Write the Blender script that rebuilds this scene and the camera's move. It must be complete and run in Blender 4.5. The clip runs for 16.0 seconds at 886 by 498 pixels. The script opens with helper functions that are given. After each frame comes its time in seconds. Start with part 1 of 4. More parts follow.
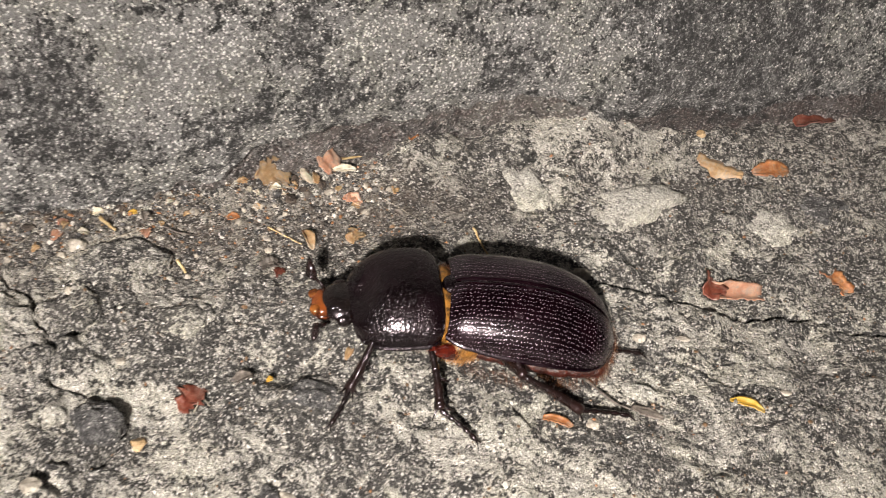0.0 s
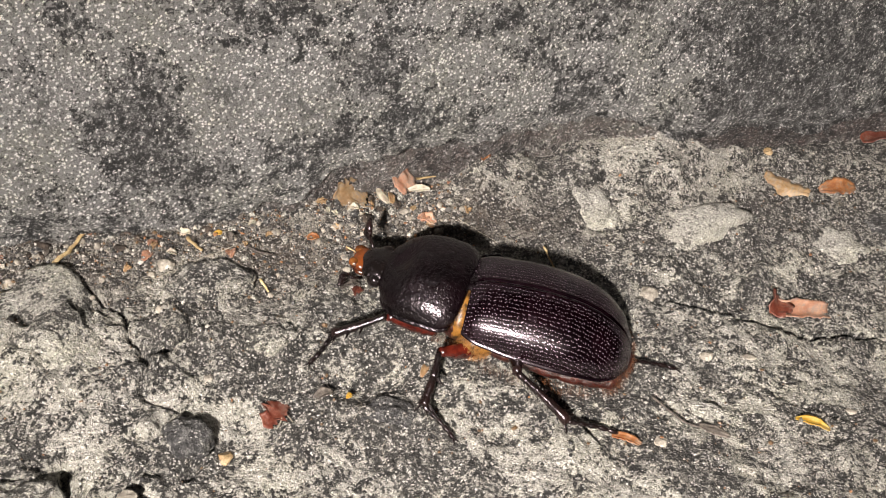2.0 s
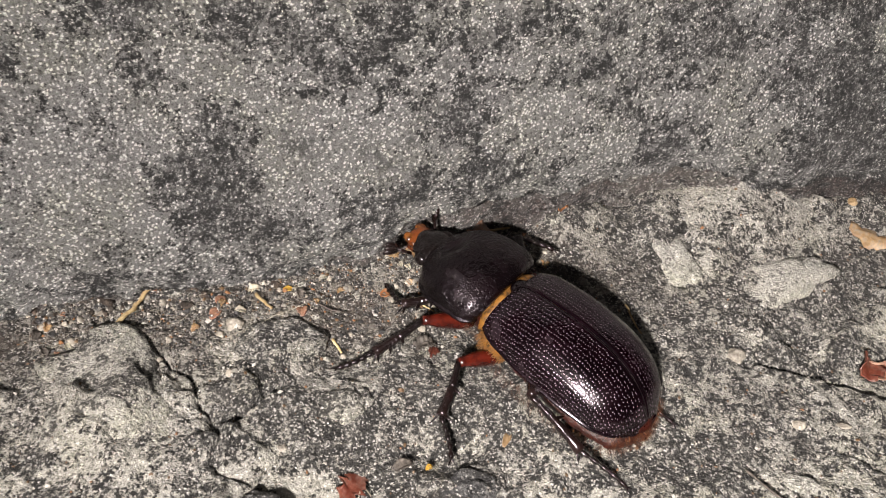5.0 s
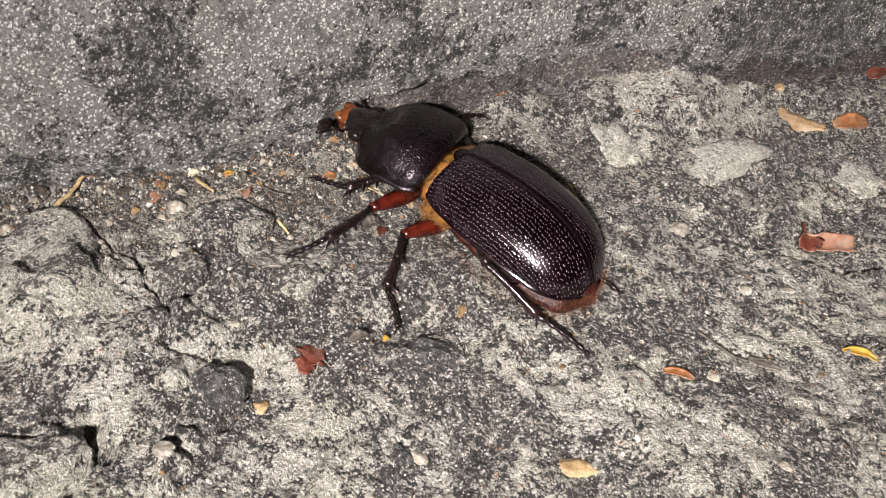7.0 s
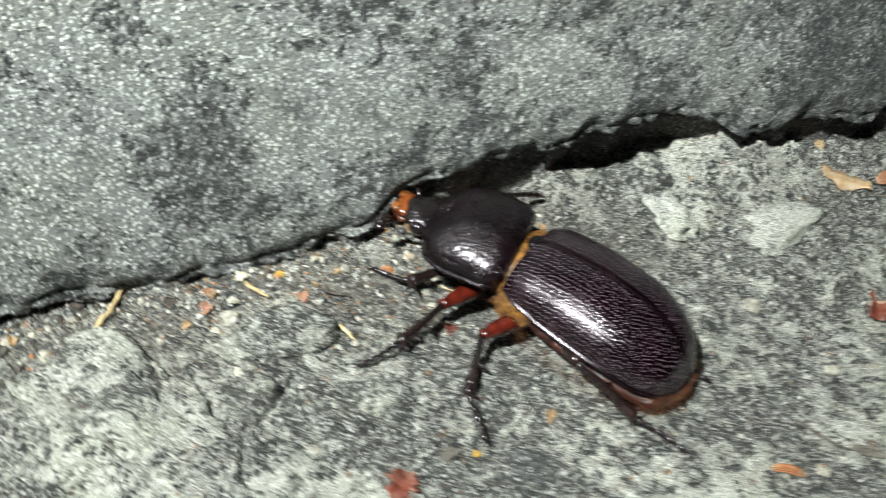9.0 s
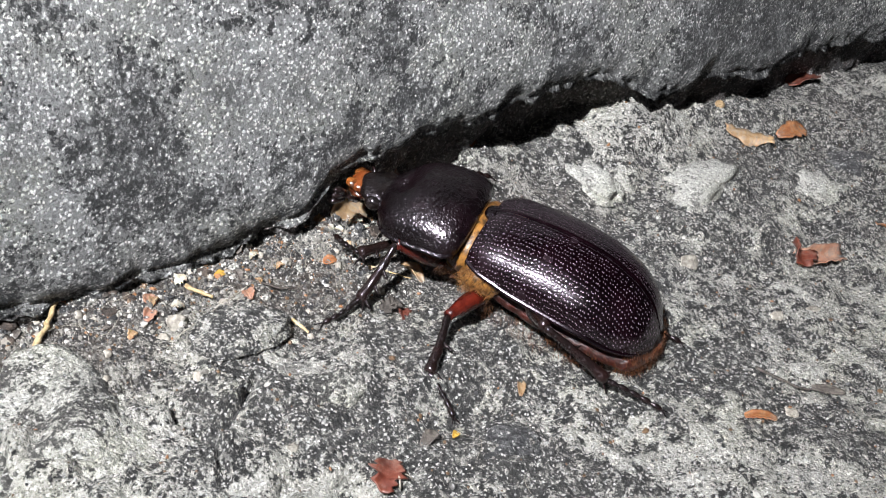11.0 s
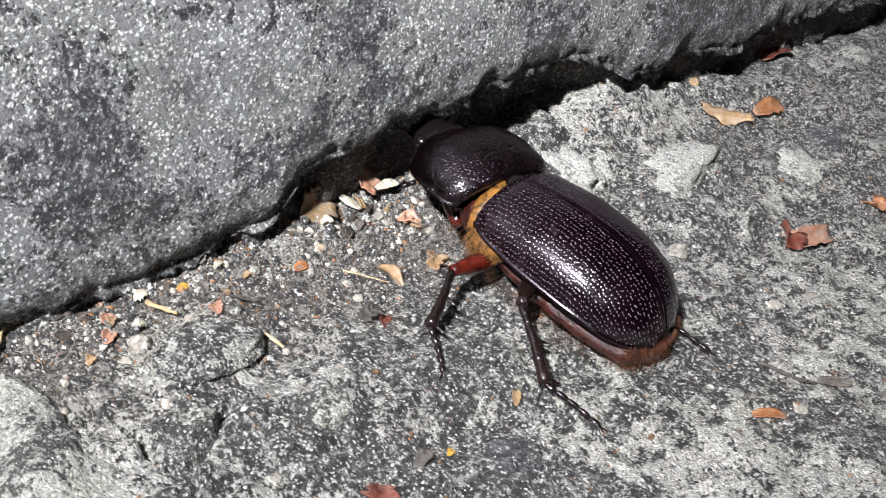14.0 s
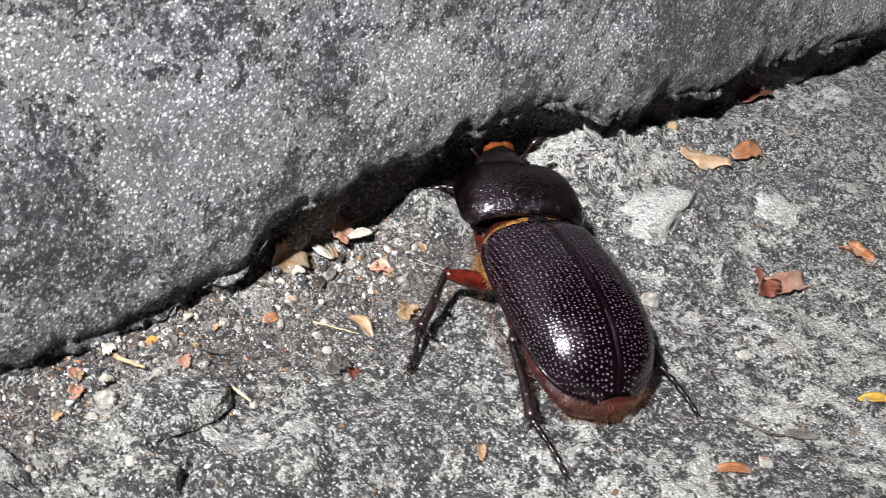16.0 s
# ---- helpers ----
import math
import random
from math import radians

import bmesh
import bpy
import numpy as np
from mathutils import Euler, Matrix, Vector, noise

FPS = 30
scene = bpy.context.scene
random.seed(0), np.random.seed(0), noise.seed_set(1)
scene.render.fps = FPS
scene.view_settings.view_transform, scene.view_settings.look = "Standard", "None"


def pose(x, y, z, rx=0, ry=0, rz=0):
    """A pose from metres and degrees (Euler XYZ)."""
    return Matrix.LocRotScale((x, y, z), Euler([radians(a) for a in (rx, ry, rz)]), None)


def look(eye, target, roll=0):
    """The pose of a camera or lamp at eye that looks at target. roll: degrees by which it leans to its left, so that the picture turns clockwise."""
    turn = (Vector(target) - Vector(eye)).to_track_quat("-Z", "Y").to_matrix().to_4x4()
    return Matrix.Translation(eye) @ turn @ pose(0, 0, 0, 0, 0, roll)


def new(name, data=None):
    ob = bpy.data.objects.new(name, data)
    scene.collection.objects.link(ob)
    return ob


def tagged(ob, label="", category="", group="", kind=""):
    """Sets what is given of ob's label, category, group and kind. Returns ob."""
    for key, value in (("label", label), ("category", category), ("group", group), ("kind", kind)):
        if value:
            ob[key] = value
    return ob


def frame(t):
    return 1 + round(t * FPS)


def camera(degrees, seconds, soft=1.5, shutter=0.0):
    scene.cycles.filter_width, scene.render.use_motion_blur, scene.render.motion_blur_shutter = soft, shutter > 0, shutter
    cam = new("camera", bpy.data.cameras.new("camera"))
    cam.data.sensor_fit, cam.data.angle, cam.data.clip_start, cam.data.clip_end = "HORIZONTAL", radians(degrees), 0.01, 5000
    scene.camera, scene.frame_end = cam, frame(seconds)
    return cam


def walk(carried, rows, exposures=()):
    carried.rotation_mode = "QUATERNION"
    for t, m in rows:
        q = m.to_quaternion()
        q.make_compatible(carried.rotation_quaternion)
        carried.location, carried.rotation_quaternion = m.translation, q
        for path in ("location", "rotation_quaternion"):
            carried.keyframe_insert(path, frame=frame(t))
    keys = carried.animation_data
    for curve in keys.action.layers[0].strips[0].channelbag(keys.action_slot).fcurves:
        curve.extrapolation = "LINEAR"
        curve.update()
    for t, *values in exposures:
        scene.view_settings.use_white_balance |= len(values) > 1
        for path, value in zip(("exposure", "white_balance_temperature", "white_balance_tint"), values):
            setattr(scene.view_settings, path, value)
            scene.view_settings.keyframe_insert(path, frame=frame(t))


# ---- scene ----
cam = camera(39.59, 16.0, soft=0.5, shutter=0.6)
CAMERA_ROWS = [
    (0, pose(-0.0208, -0.1257, 0.1375, 44.94, -11.77, -2.22)),
    (0.5, pose(-0.0227, -0.1315, 0.1410, 45.13, -11.12, -1.43)),
    (1, pose(-0.0233, -0.1269, 0.1422, 44.88, -10.40, -0.84)),
    (1.5, pose(-0.0253, -0.1257, 0.1446, 44.46, -9.94, -0.37)),
    (2, pose(-0.0240, -0.1268, 0.1451, 44.04, -9.85, -0.00)),
    (2.5, pose(-0.0259, -0.1268, 0.1438, 43.68, -9.55, 0.70)),
    (3, pose(-0.0269, -0.1271, 0.1451, 43.67, -9.31, 1.36)),
    (3.5, pose(-0.0301, -0.1239, 0.1453, 43.73, -8.92, 2.05)),
    (3.7, pose(-0.0312, -0.1238, 0.1459, 43.87, -8.86, 2.16)),
    (5.8, pose(-0.0395, -0.1103, 0.1305, 44.54, -10.53, -1.46)),
    (6, pose(-0.0418, -0.1151, 0.1204, 44.69, -10.64, -2.29)),
    (6.5, pose(-0.0397, -0.1194, 0.1229, 44.65, -11.62, -3.95)),
    (7, pose(-0.0395, -0.1250, 0.1270, 44.80, -11.80, -4.25)),
    (7.5, pose(-0.0400, -0.1274, 0.1278, 44.82, -11.87, -4.25)),
    (8, pose(-0.0386, -0.1296, 0.1271, 45.18, -12.18, -4.96)),
    (8.5, pose(-0.0402, -0.1251, 0.1276, 45.55, -12.46, -5.58)),
    (9, pose(-0.0604, -0.1048, 0.1181, 47.25, -13.14, -9.70)),
    (9.5, pose(-0.0719, -0.0986, 0.1054, 48.70, -13.63, -14.35)),
    (10, pose(-0.0730, -0.1007, 0.1141, 50.17, -13.79, -17.46)),
    (10.2, pose(-0.0731, -0.1021, 0.1126, 50.51, -13.84, -18.18)),
    (12.3, pose(-0.0715, -0.0987, 0.1009, 50.86, -14.03, -21.06)),
    (12.5, pose(-0.0712, -0.1002, 0.1006, 50.77, -14.08, -21.37)),
    (13, pose(-0.0714, -0.0939, 0.1005, 50.95, -14.04, -22.04)),
    (13.5, pose(-0.0709, -0.0934, 0.0998, 50.93, -14.17, -22.92)),
    (14, pose(-0.0730, -0.0894, 0.0988, 50.96, -14.16, -23.59)),
    (14.5, pose(-0.0738, -0.0858, 0.0969, 51.13, -14.19, -24.11)),
    (15, pose(-0.0730, -0.0820, 0.0971, 51.25, -14.27, -24.15)),
    (15.5, pose(-0.0713, -0.0836, 0.1006, 51.37, -14.37, -23.84)),
    (16, pose(-0.0694, -0.0886, 0.1046, 51.39, -14.36, -23.19)),
]
walk(cam, CAMERA_ROWS, exposures=(
    (0, -0.02, 7060, 15), (7.5, -0.13, 6780, 16), (8.0, -0.12, 6650, 15), (8.3, 0.28, 6250, -6), (8.7, 0.14, 6100, -8), (9.6, 0.02, 6050, 9), (13, 0.06, 5950, 12), (16, 0.14, 5950, 12)))

# ---- night sky; the light is a hand torch that moves over the stones ----
world = bpy.data.worlds.new("night")
scene.world = world
world.use_nodes = True
world.node_tree.nodes["Background"].inputs[0].default_value = (0.45, 0.41, 0.45, 1)
world.node_tree.nodes["Background"].inputs[1].default_value = 0.075
TORCH_STRENGTH = 5950
# seconds, where the torch's lens is, what it points at (metres)
TORCH_ROWS = [
    (0, (-0.090, -0.345, 0.275), (0.022, -0.004, 0.0)),
    (3.7, (-0.110, -0.340, 0.290), (0.022, -0.004, 0.0)),
    (5.8, (-0.120, -0.330, 0.275), (0.030, 0.004, 0.0)),
    (8.0, (-0.130, -0.325, 0.268), (0.036, 0.006, 0.0)),
    (8.5, (-0.200, -0.170, 0.335), (-0.002, 0.044, 0.018)),
    (8.9, (-0.216, -0.152, 0.318), (-0.008, 0.056, 0.022)),
    (10, (-0.222, -0.142, 0.310), (-0.010, 0.064, 0.026)),
    (12.5, (-0.228, -0.128, 0.304), (-0.008, 0.072, 0.030)),
    (14, (-0.230, -0.120, 0.300), (0.008, 0.076, 0.030)),
    (16, (-0.232, -0.112, 0.298), (0.028, 0.078, 0.030)),
]


# ---- materials ----
def nodes_of(name):
    mat = bpy.data.materials.new(name)
    mat.use_nodes = True
    tree = mat.node_tree
    return mat, tree, tree.nodes["Principled BSDF"]


def add(tree, kind, **inputs):
    node = tree.nodes.new(kind)
    for key, value in inputs.items():
        node.inputs[key.replace("_", " ")].default_value = value
    return node


def noise_node(tree, where, scale, detail=4.0, rough=0.6):
    node = add(tree, "ShaderNodeTexNoise", Scale=scale, Detail=detail, Roughness=rough)
    tree.links.new(where, node.inputs["Vector"])
    return node.outputs["Fac"]


def ramp(tree, value, low, high, a=0.0, b=1.0):
    node = tree.nodes.new("ShaderNodeMapRange")
    node.interpolation_type = "SMOOTHSTEP"
    tree.links.new(value, node.inputs["Value"])
    for key, v in (("From Min", low), ("From Max", high), ("To Min", a), ("To Max", b)):
        node.inputs[key].default_value = v
    return node.outputs["Result"]


def math_node(tree, op, a, b):
    node = tree.nodes.new("ShaderNodeMath")
    node.operation = op
    for slot, v in zip(node.inputs, (a, b)):
        if isinstance(v, (int, float)):
            slot.default_value = v
        else:
            tree.links.new(v, slot)
    return node.outputs[0]


def mix(tree, fac, a, b):
    node = tree.nodes.new("ShaderNodeMix")
    node.data_type = "RGBA"
    for slot, v in ((node.inputs["Factor"], fac), (node.inputs["A"], a), (node.inputs["B"], b)):
        if isinstance(v, tuple):
            slot.default_value = (*v, 1)
        elif isinstance(v, (int, float)):
            slot.default_value = v
        else:
            tree.links.new(v, slot)
    return node.outputs["Result"]


def bump(tree, shader, height, strength, distance):
    node = add(tree, "ShaderNodeBump", Strength=strength, Distance=distance)
    tree.links.new(height, node.inputs["Height"])
    tree.links.new(node.outputs["Normal"], shader.inputs["Normal"])
    return node


def place_of(tree):
    return tree.nodes.new("ShaderNodeTexCoord").outputs["Object"]


def specks_of(tree, at, scale, share, low, high):
    """Round grains strewn at random: 1 inside a grain. share: how many of the cells hold one."""
    cells = add(tree, "ShaderNodeTexVoronoi", Scale=scale)
    tree.links.new(at, cells.inputs["Vector"])
    own = tree.nodes.new("ShaderNodeTexWhiteNoise")
    tree.links.new(cells.outputs["Position"], own.inputs["Vector"])
    kept = math_node(tree, "LESS_THAN", own.outputs["Value"], share)
    return math_node(tree, "MULTIPLY", ramp(tree, cells.outputs["Distance"], high, low), kept)


def sum_of(tree, *terms):
    """Weighted sum of (value, weight)."""
    total = 0.0
    for value, weight in terms:
        total = math_node(tree, "ADD", total, math_node(tree, "MULTIPLY", value, weight))
    return total


def rock_material(name, dark, mid, pale, cover, gloss=0.62, fine=1.0, grainy=1.0, speckle=0.42, flecks=0.8, joints=0.3, rolling=0.45, crisp=1.0, soil_and_shade=(0.085, 0.062, 0.047)):
    """Weathered stone: dark matrix, pale crust with ragged edges in patches and flecks, light grains, dark pits, dirt.
    cover: the threshold above which crust grows (lower: more of it)."""
    mat, tree, shader = nodes_of(name)
    at = place_of(tree)
    patchy = noise_node(tree, at, 105, 10, 0.66)
    blotch = noise_node(tree, at, 430, 8, 0.70)
    small = noise_node(tree, at, 1300 * fine, 5, 0.75)
    tiny = noise_node(tree, at, 3100 * fine, 3, 0.7)
    lichen = tree.nodes.new("ShaderNodeAttribute")
    lichen.attribute_name = "lichen"
    dirt = tree.nodes.new("ShaderNodeAttribute")
    dirt.attribute_name = "dirt"
    base = mix(tree, ramp(tree, sum_of(tree, (blotch, 0.45), (small, 0.35), (tiny, 0.2)), 0.41, 0.60), dark, mid)
    grown = sum_of(tree, (patchy, 0.38), (blotch, 0.34), (small, 0.30), (tiny, 0.12), (lichen.outputs["Fac"], 0.085))
    crust = ramp(tree, grown, cover + 0.055, cover + 0.090)
    tone = mix(tree, ramp(tree, noise_node(tree, at, 60, 3, 0.5), 0.38, 0.62), pale, tuple(c * k for c, k in zip(pale, (0.94, 0.95, 0.88))))
    worn = tree.nodes.new("ShaderNodeVectorMath")
    worn.operation = "SCALE"
    tree.links.new(tone, worn.inputs[0])
    tree.links.new(ramp(tree, sum_of(tree, (small, 0.5), (tiny, 0.5)), 0.38, 0.60, 0.36, 1.15), worn.inputs["Scale"])
    colour = mix(tree, math_node(tree, "MULTIPLY", crust, 0.92), base, worn.outputs[0])
    # flecks of crust all over, thicker where it has grown
    fleck = ramp(tree, sum_of(tree, (small, 0.55), (tiny, 0.25), (blotch, 0.35), (lichen.outputs["Fac"], 0.03)), 0.580, 0.622)
    colour = mix(tree, math_node(tree, "MULTIPLY", fleck, flecks), colour, tuple(c * 0.80 for c in pale))
    # brown-black stains in patches of their own
    stain = ramp(tree, sum_of(tree, (noise_node(tree, at, 150, 6, 0.65), 0.6), (blotch, 0.4)), 0.55, 0.63, 0.0, 0.55)
    colour = mix(tree, stain, colour, tuple(c * 0.8 for c in dark))
    wander = add(tree, "ShaderNodeTexNoise", Scale=1500.0, Detail=3.0, Roughness=0.7)
    tree.links.new(at, wander.inputs["Vector"])
    warp = tree.nodes.new("ShaderNodeVectorMath")
    warp.operation = "MULTIPLY_ADD"
    tree.links.new(wander.outputs["Color"], warp.inputs[0])
    warp.inputs[1].default_value = (0.0009, 0.0009, 0.0009)
    tree.links.new(at, warp.inputs[2])
    bent = warp.outputs[0]
    light = specks_of(tree, bent, 950 * fine, speckle * 0.65, 0.14, 0.32)
    light_small = specks_of(tree, bent, 2100 * fine, speckle * 1.3, 0.20, 0.46)
    pit = specks_of(tree, bent, 1150 * fine, 0.24, 0.14, 0.38)
    # sand-sized grains, each standing proud by its own amount
    cells = add(tree, "ShaderNodeTexVoronoi", Scale=1950 * fine)
    tree.links.new(bent, cells.inputs["Vector"])
    proud = tree.nodes.new("ShaderNodeTexWhiteNoise")
    tree.links.new(cells.outputs["Position"], proud.inputs["Vector"])
    grain = math_node(tree, "MULTIPLY", ramp(tree, cells.outputs["Distance"], 0.62, 0.05), ramp(tree, proud.outputs["Value"], 0.0, 1.0, 0.15, 1.0))
    colour = mix(tree, math_node(tree, "MULTIPLY", pit, 0.75), colour, tuple(c * 0.6 for c in dark))
    colour = mix(tree, math_node(tree, "MULTIPLY", math_node(tree, "MAXIMUM", light, light_small), 0.92), colour, (0.84, 0.825, 0.78))
    # dirt on the ground; inside the cleft also its shade, put into the colour
    colour = mix(tree, math_node(tree, "MULTIPLY", dirt.outputs["Fac"], ramp(tree, blotch, 0.36, 0.60, 0.1, 0.85)), colour, soil_and_shade)
    # darker colour in the joints between the grains, lighter on the grains
    joint = tree.nodes.new("ShaderNodeVectorMath")
    joint.operation = "SCALE"
    tree.links.new(colour, joint.inputs[0])
    tree.links.new(ramp(tree, grain, 0.02, 0.50, 1.0 - 0.85 * joints, 1.0 + 0.6 * joints), joint.inputs["Scale"])
    tree.links.new(joint.outputs[0], shader.inputs["Base Color"])
    tree.links.new(ramp(tree, small, 0.3, 0.75, gloss - 0.15, gloss + 0.25), shader.inputs["Roughness"])
    height = sum_of(tree, (blotch, rolling), (small, 0.50 * crisp), (tiny, 0.34 * crisp), (grain, 0.26 * grainy), (crust, 0.08), (light, 0.16), (light_small, 0.07), (pit, -0.10))
    bump(tree, shader, height, 1.0, 0.0014)
    return mat


def plain_material(name, a, b, scale, rough=0.6, depth=0.0002, strength=0.6, spread=(0.35, 0.7), translucent=0.0, vary=0.25, dust=0.0):
    """Two tones of one stuff in grain, with a slight change from piece to piece."""
    mat, tree, shader = nodes_of(name)
    at = place_of(tree)
    grain = noise_node(tree, at, scale, 5, 0.65)
    colour = mix(tree, ramp(tree, grain, *spread), a, b)
    if dust:
        colour = mix(tree, ramp(tree, noise_node(tree, at, 700, 5, 0.7), 0.42, 0.68, 0.0, dust), colour, (0.21, 0.19, 0.165))
    info = tree.nodes.new("ShaderNodeObjectInfo")
    bright = tree.nodes.new("ShaderNodeHueSaturation")
    tree.links.new(ramp(tree, info.outputs["Random"], 0, 1, 1 - vary, 1 + vary), bright.inputs["Value"])
    tree.links.new(colour, bright.inputs["Color"])
    tree.links.new(bright.outputs["Color"], shader.inputs["Base Color"])
    shader.inputs["Roughness"].default_value = rough
    if translucent:
        shader.inputs["Subsurface Weight"].default_value = translucent
        shader.inputs["Subsurface Radius"].default_value = (0.003, 0.0012, 0.0006)
        shader.inputs["Subsurface Scale"].default_value = 0.3
    bump(tree, shader, grain, strength, depth)
    return mat


def chitin(name, a, b, rough, pits, coat=0.35, relief=0.00011, floor=(0.10, 0.075, 0.075), shine=0.54):
    """Beetle shell: dark glossy chitin, finely pitted; the floor of each large pit has a paler base colour."""
    mat, tree, shader = nodes_of(name)
    where = place_of(tree)
    cells = tree.nodes.new("ShaderNodeTexVoronoi")
    cells.inputs["Scale"].default_value = pits
    tree.links.new(where, cells.inputs["Vector"])
    pit = ramp(tree, cells.outputs["Distance"], 0.10, 0.5)
    cloud = noise_node(tree, where, 160, 3, 0.6)
    colour = mix(tree, ramp(tree, cloud, 0.35, 0.7), a, b)
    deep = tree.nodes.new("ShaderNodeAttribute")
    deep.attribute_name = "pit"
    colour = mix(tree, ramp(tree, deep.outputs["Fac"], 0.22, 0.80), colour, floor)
    tree.links.new(colour, shader.inputs["Base Color"])
    tree.links.new(ramp(tree, cloud, 0.3, 0.7, rough - 0.04, rough + 0.06), shader.inputs["Roughness"])
    shader.inputs["Specular IOR Level"].default_value = shine
    shader.inputs["Coat Weight"].default_value = coat
    shader.inputs["Coat Roughness"].default_value = 0.16
    shader.inputs["Specular Tint"].default_value = (0.98, 0.86, 0.95, 1)
    fine = noise_node(tree, where, 2600, 3, 0.6)
    height = math_node(tree, "ADD", pit, math_node(tree, "MULTIPLY", fine, 0.10))
    bump(tree, shader, height, 0.6, relief)
    return mat


GROUND = rock_material("weathered_ground_stone", (0.022, 0.0215, 0.0205), (0.150, 0.145, 0.134), (0.76, 0.735, 0.66), 0.525, speckle=0.38, flecks=0.75)
SLAB = rock_material("grey_wall_stone", (0.036, 0.037, 0.037), (0.37, 0.37, 0.361), (0.90, 0.895, 0.87), 0.490, 0.66, 1.0, 1.3, 0.13, 0.97, 0.70, 0.50, 2.8, (0.11, 0.058, 0.046))
PALE = rock_material("pale_embedded_stone", (0.22, 0.212, 0.188), (0.46, 0.445, 0.395), (0.78, 0.76, 0.69), 0.43, 0.6, 1.0, 0.6, 0.14, joints=0.2)
CRUSTED = rock_material("crusted_hump_stone", (0.060, 0.058, 0.053), (0.27, 0.26, 0.23), (0.80, 0.78, 0.70), 0.488, 0.6, 1.0, 0.8, 0.22, rolling=0.8)
DARKSTONE = rock_material("dark_pebble_stone", (0.035, 0.035, 0.036), (0.15, 0.149, 0.147), (0.42, 0.415, 0.40), 0.575, speckle=0.20, flecks=0.5)
LEAF_ORANGE = plain_material("dry_orange_leaf", (0.24, 0.085, 0.026), (0.52, 0.22, 0.075), 500, 0.55, translucent=0.15, dust=0.75)
LEAF_PINK = plain_material("dry_pink_leaf", (0.30, 0.14, 0.085), (0.50, 0.28, 0.18), 500, 0.6, translucent=0.15, dust=0.75)
LEAF_TAN = plain_material("dry_tan_leaf", (0.20, 0.12, 0.055), (0.44, 0.29, 0.15), 400, 0.55, translucent=0.15, dust=0.75)
LEAF_RED = plain_material("dark_red_leaf", (0.085, 0.018, 0.010), (0.19, 0.050, 0.025), 400, 0.4, dust=0.35)
YELLOW = plain_material("yellow_petal", (0.36, 0.20, 0.02), (0.58, 0.39, 0.04), 700, 0.6, dust=0.5)
STRAW = plain_material("dry_straw", (0.32, 0.22, 0.10), (0.60, 0.47, 0.26), 900, 0.55)
TWIG = plain_material("grey_twig", (0.05, 0.042, 0.035), (0.15, 0.13, 0.11), 900, 0.7)
HUSK = plain_material("pale_seed_husk", (0.28, 0.25, 0.19), (0.52, 0.48, 0.39), 800, 0.45, translucent=0.2)
PEBBLE = plain_material("light_pebble", (0.22, 0.195, 0.16), (0.52, 0.485, 0.41), 700, 0.6, 0.0004)
AMBER = plain_material("amber_pebble", (0.20, 0.13, 0.06), (0.42, 0.31, 0.18), 500, 0.45, 0.0004)
FIBRE = plain_material("pale_fibre", (0.20, 0.18, 0.14), (0.44, 0.41, 0.34), 900, 0.5)
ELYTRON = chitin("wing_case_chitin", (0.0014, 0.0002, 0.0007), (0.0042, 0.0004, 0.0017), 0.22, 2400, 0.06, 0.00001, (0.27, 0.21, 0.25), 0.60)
SHIELD = chitin("pronotum_chitin", (0.0008, 0.0003, 0.0004), (0.0026, 0.0004, 0.0010), 0.25, 2600, 0.08, 0.00013, shine=0.60)
BLACK = chitin("black_chitin", (0.004, 0.0032, 0.003), (0.010, 0.006, 0.005), 0.24, 1500)
TIBIA = chitin("leg_chitin", (0.004, 0.003, 0.0027), (0.012, 0.005, 0.004), 0.24, 1500)
RED = plain_material("red_brown_chitin", (0.028, 0.0032, 0.002), (0.085, 0.010, 0.005), 500, 0.22, translucent=0.1, vary=0.05)
BELLY = plain_material("abdomen_chitin", (0.012, 0.0025, 0.0015), (0.060, 0.009, 0.004), 900, 0.36, 0.0004, 1.0, vary=0.05)
ORANGE = plain_material("orange_head_shield", (0.018, 0.004, 0.002), (0.16, 0.042, 0.010), 330, 0.22, translucent=0.15, vary=0.05, spread=(0.40, 0.66))
JAW = plain_material("amber_jaw", (0.035, 0.009, 0.003), (0.22, 0.075, 0.016), 600, 0.22, translucent=0.2, vary=0.05)
MEMBRANE = plain_material("yellow_membrane", (0.026, 0.012, 0.004), (0.22, 0.098, 0.018), 700, 0.4, vary=0.05, spread=(0.38, 0.58))
HAIR = plain_material("ginger_hair", (0.060, 0.020, 0.008), (0.19, 0.075, 0.028), 800, 0.4, vary=0.05)
FRINGE = plain_material("orange_hair", (0.16, 0.065, 0.014), (0.38, 0.18, 0.045), 800, 0.4, vary=0.05)
CLOD = plain_material("brown_soil", (0.022, 0.016, 0.012), (0.10, 0.074, 0.056), 900, 0.8, 0.0006, 1.0)
CASE = plain_material("black_aluminium", (0.02, 0.02, 0.022), (0.03, 0.03, 0.032), 900, 0.4)


def glow_material(name, colour, strength):
    mat, tree, shader = nodes_of(name)
    shader.inputs["Emission Color"].default_value = (*colour, 1)
    shader.inputs["Emission Strength"].default_value = strength
    return mat


LENS = glow_material("torch_lens_glow", (1.0, 0.975, 0.945), TORCH_STRENGTH)


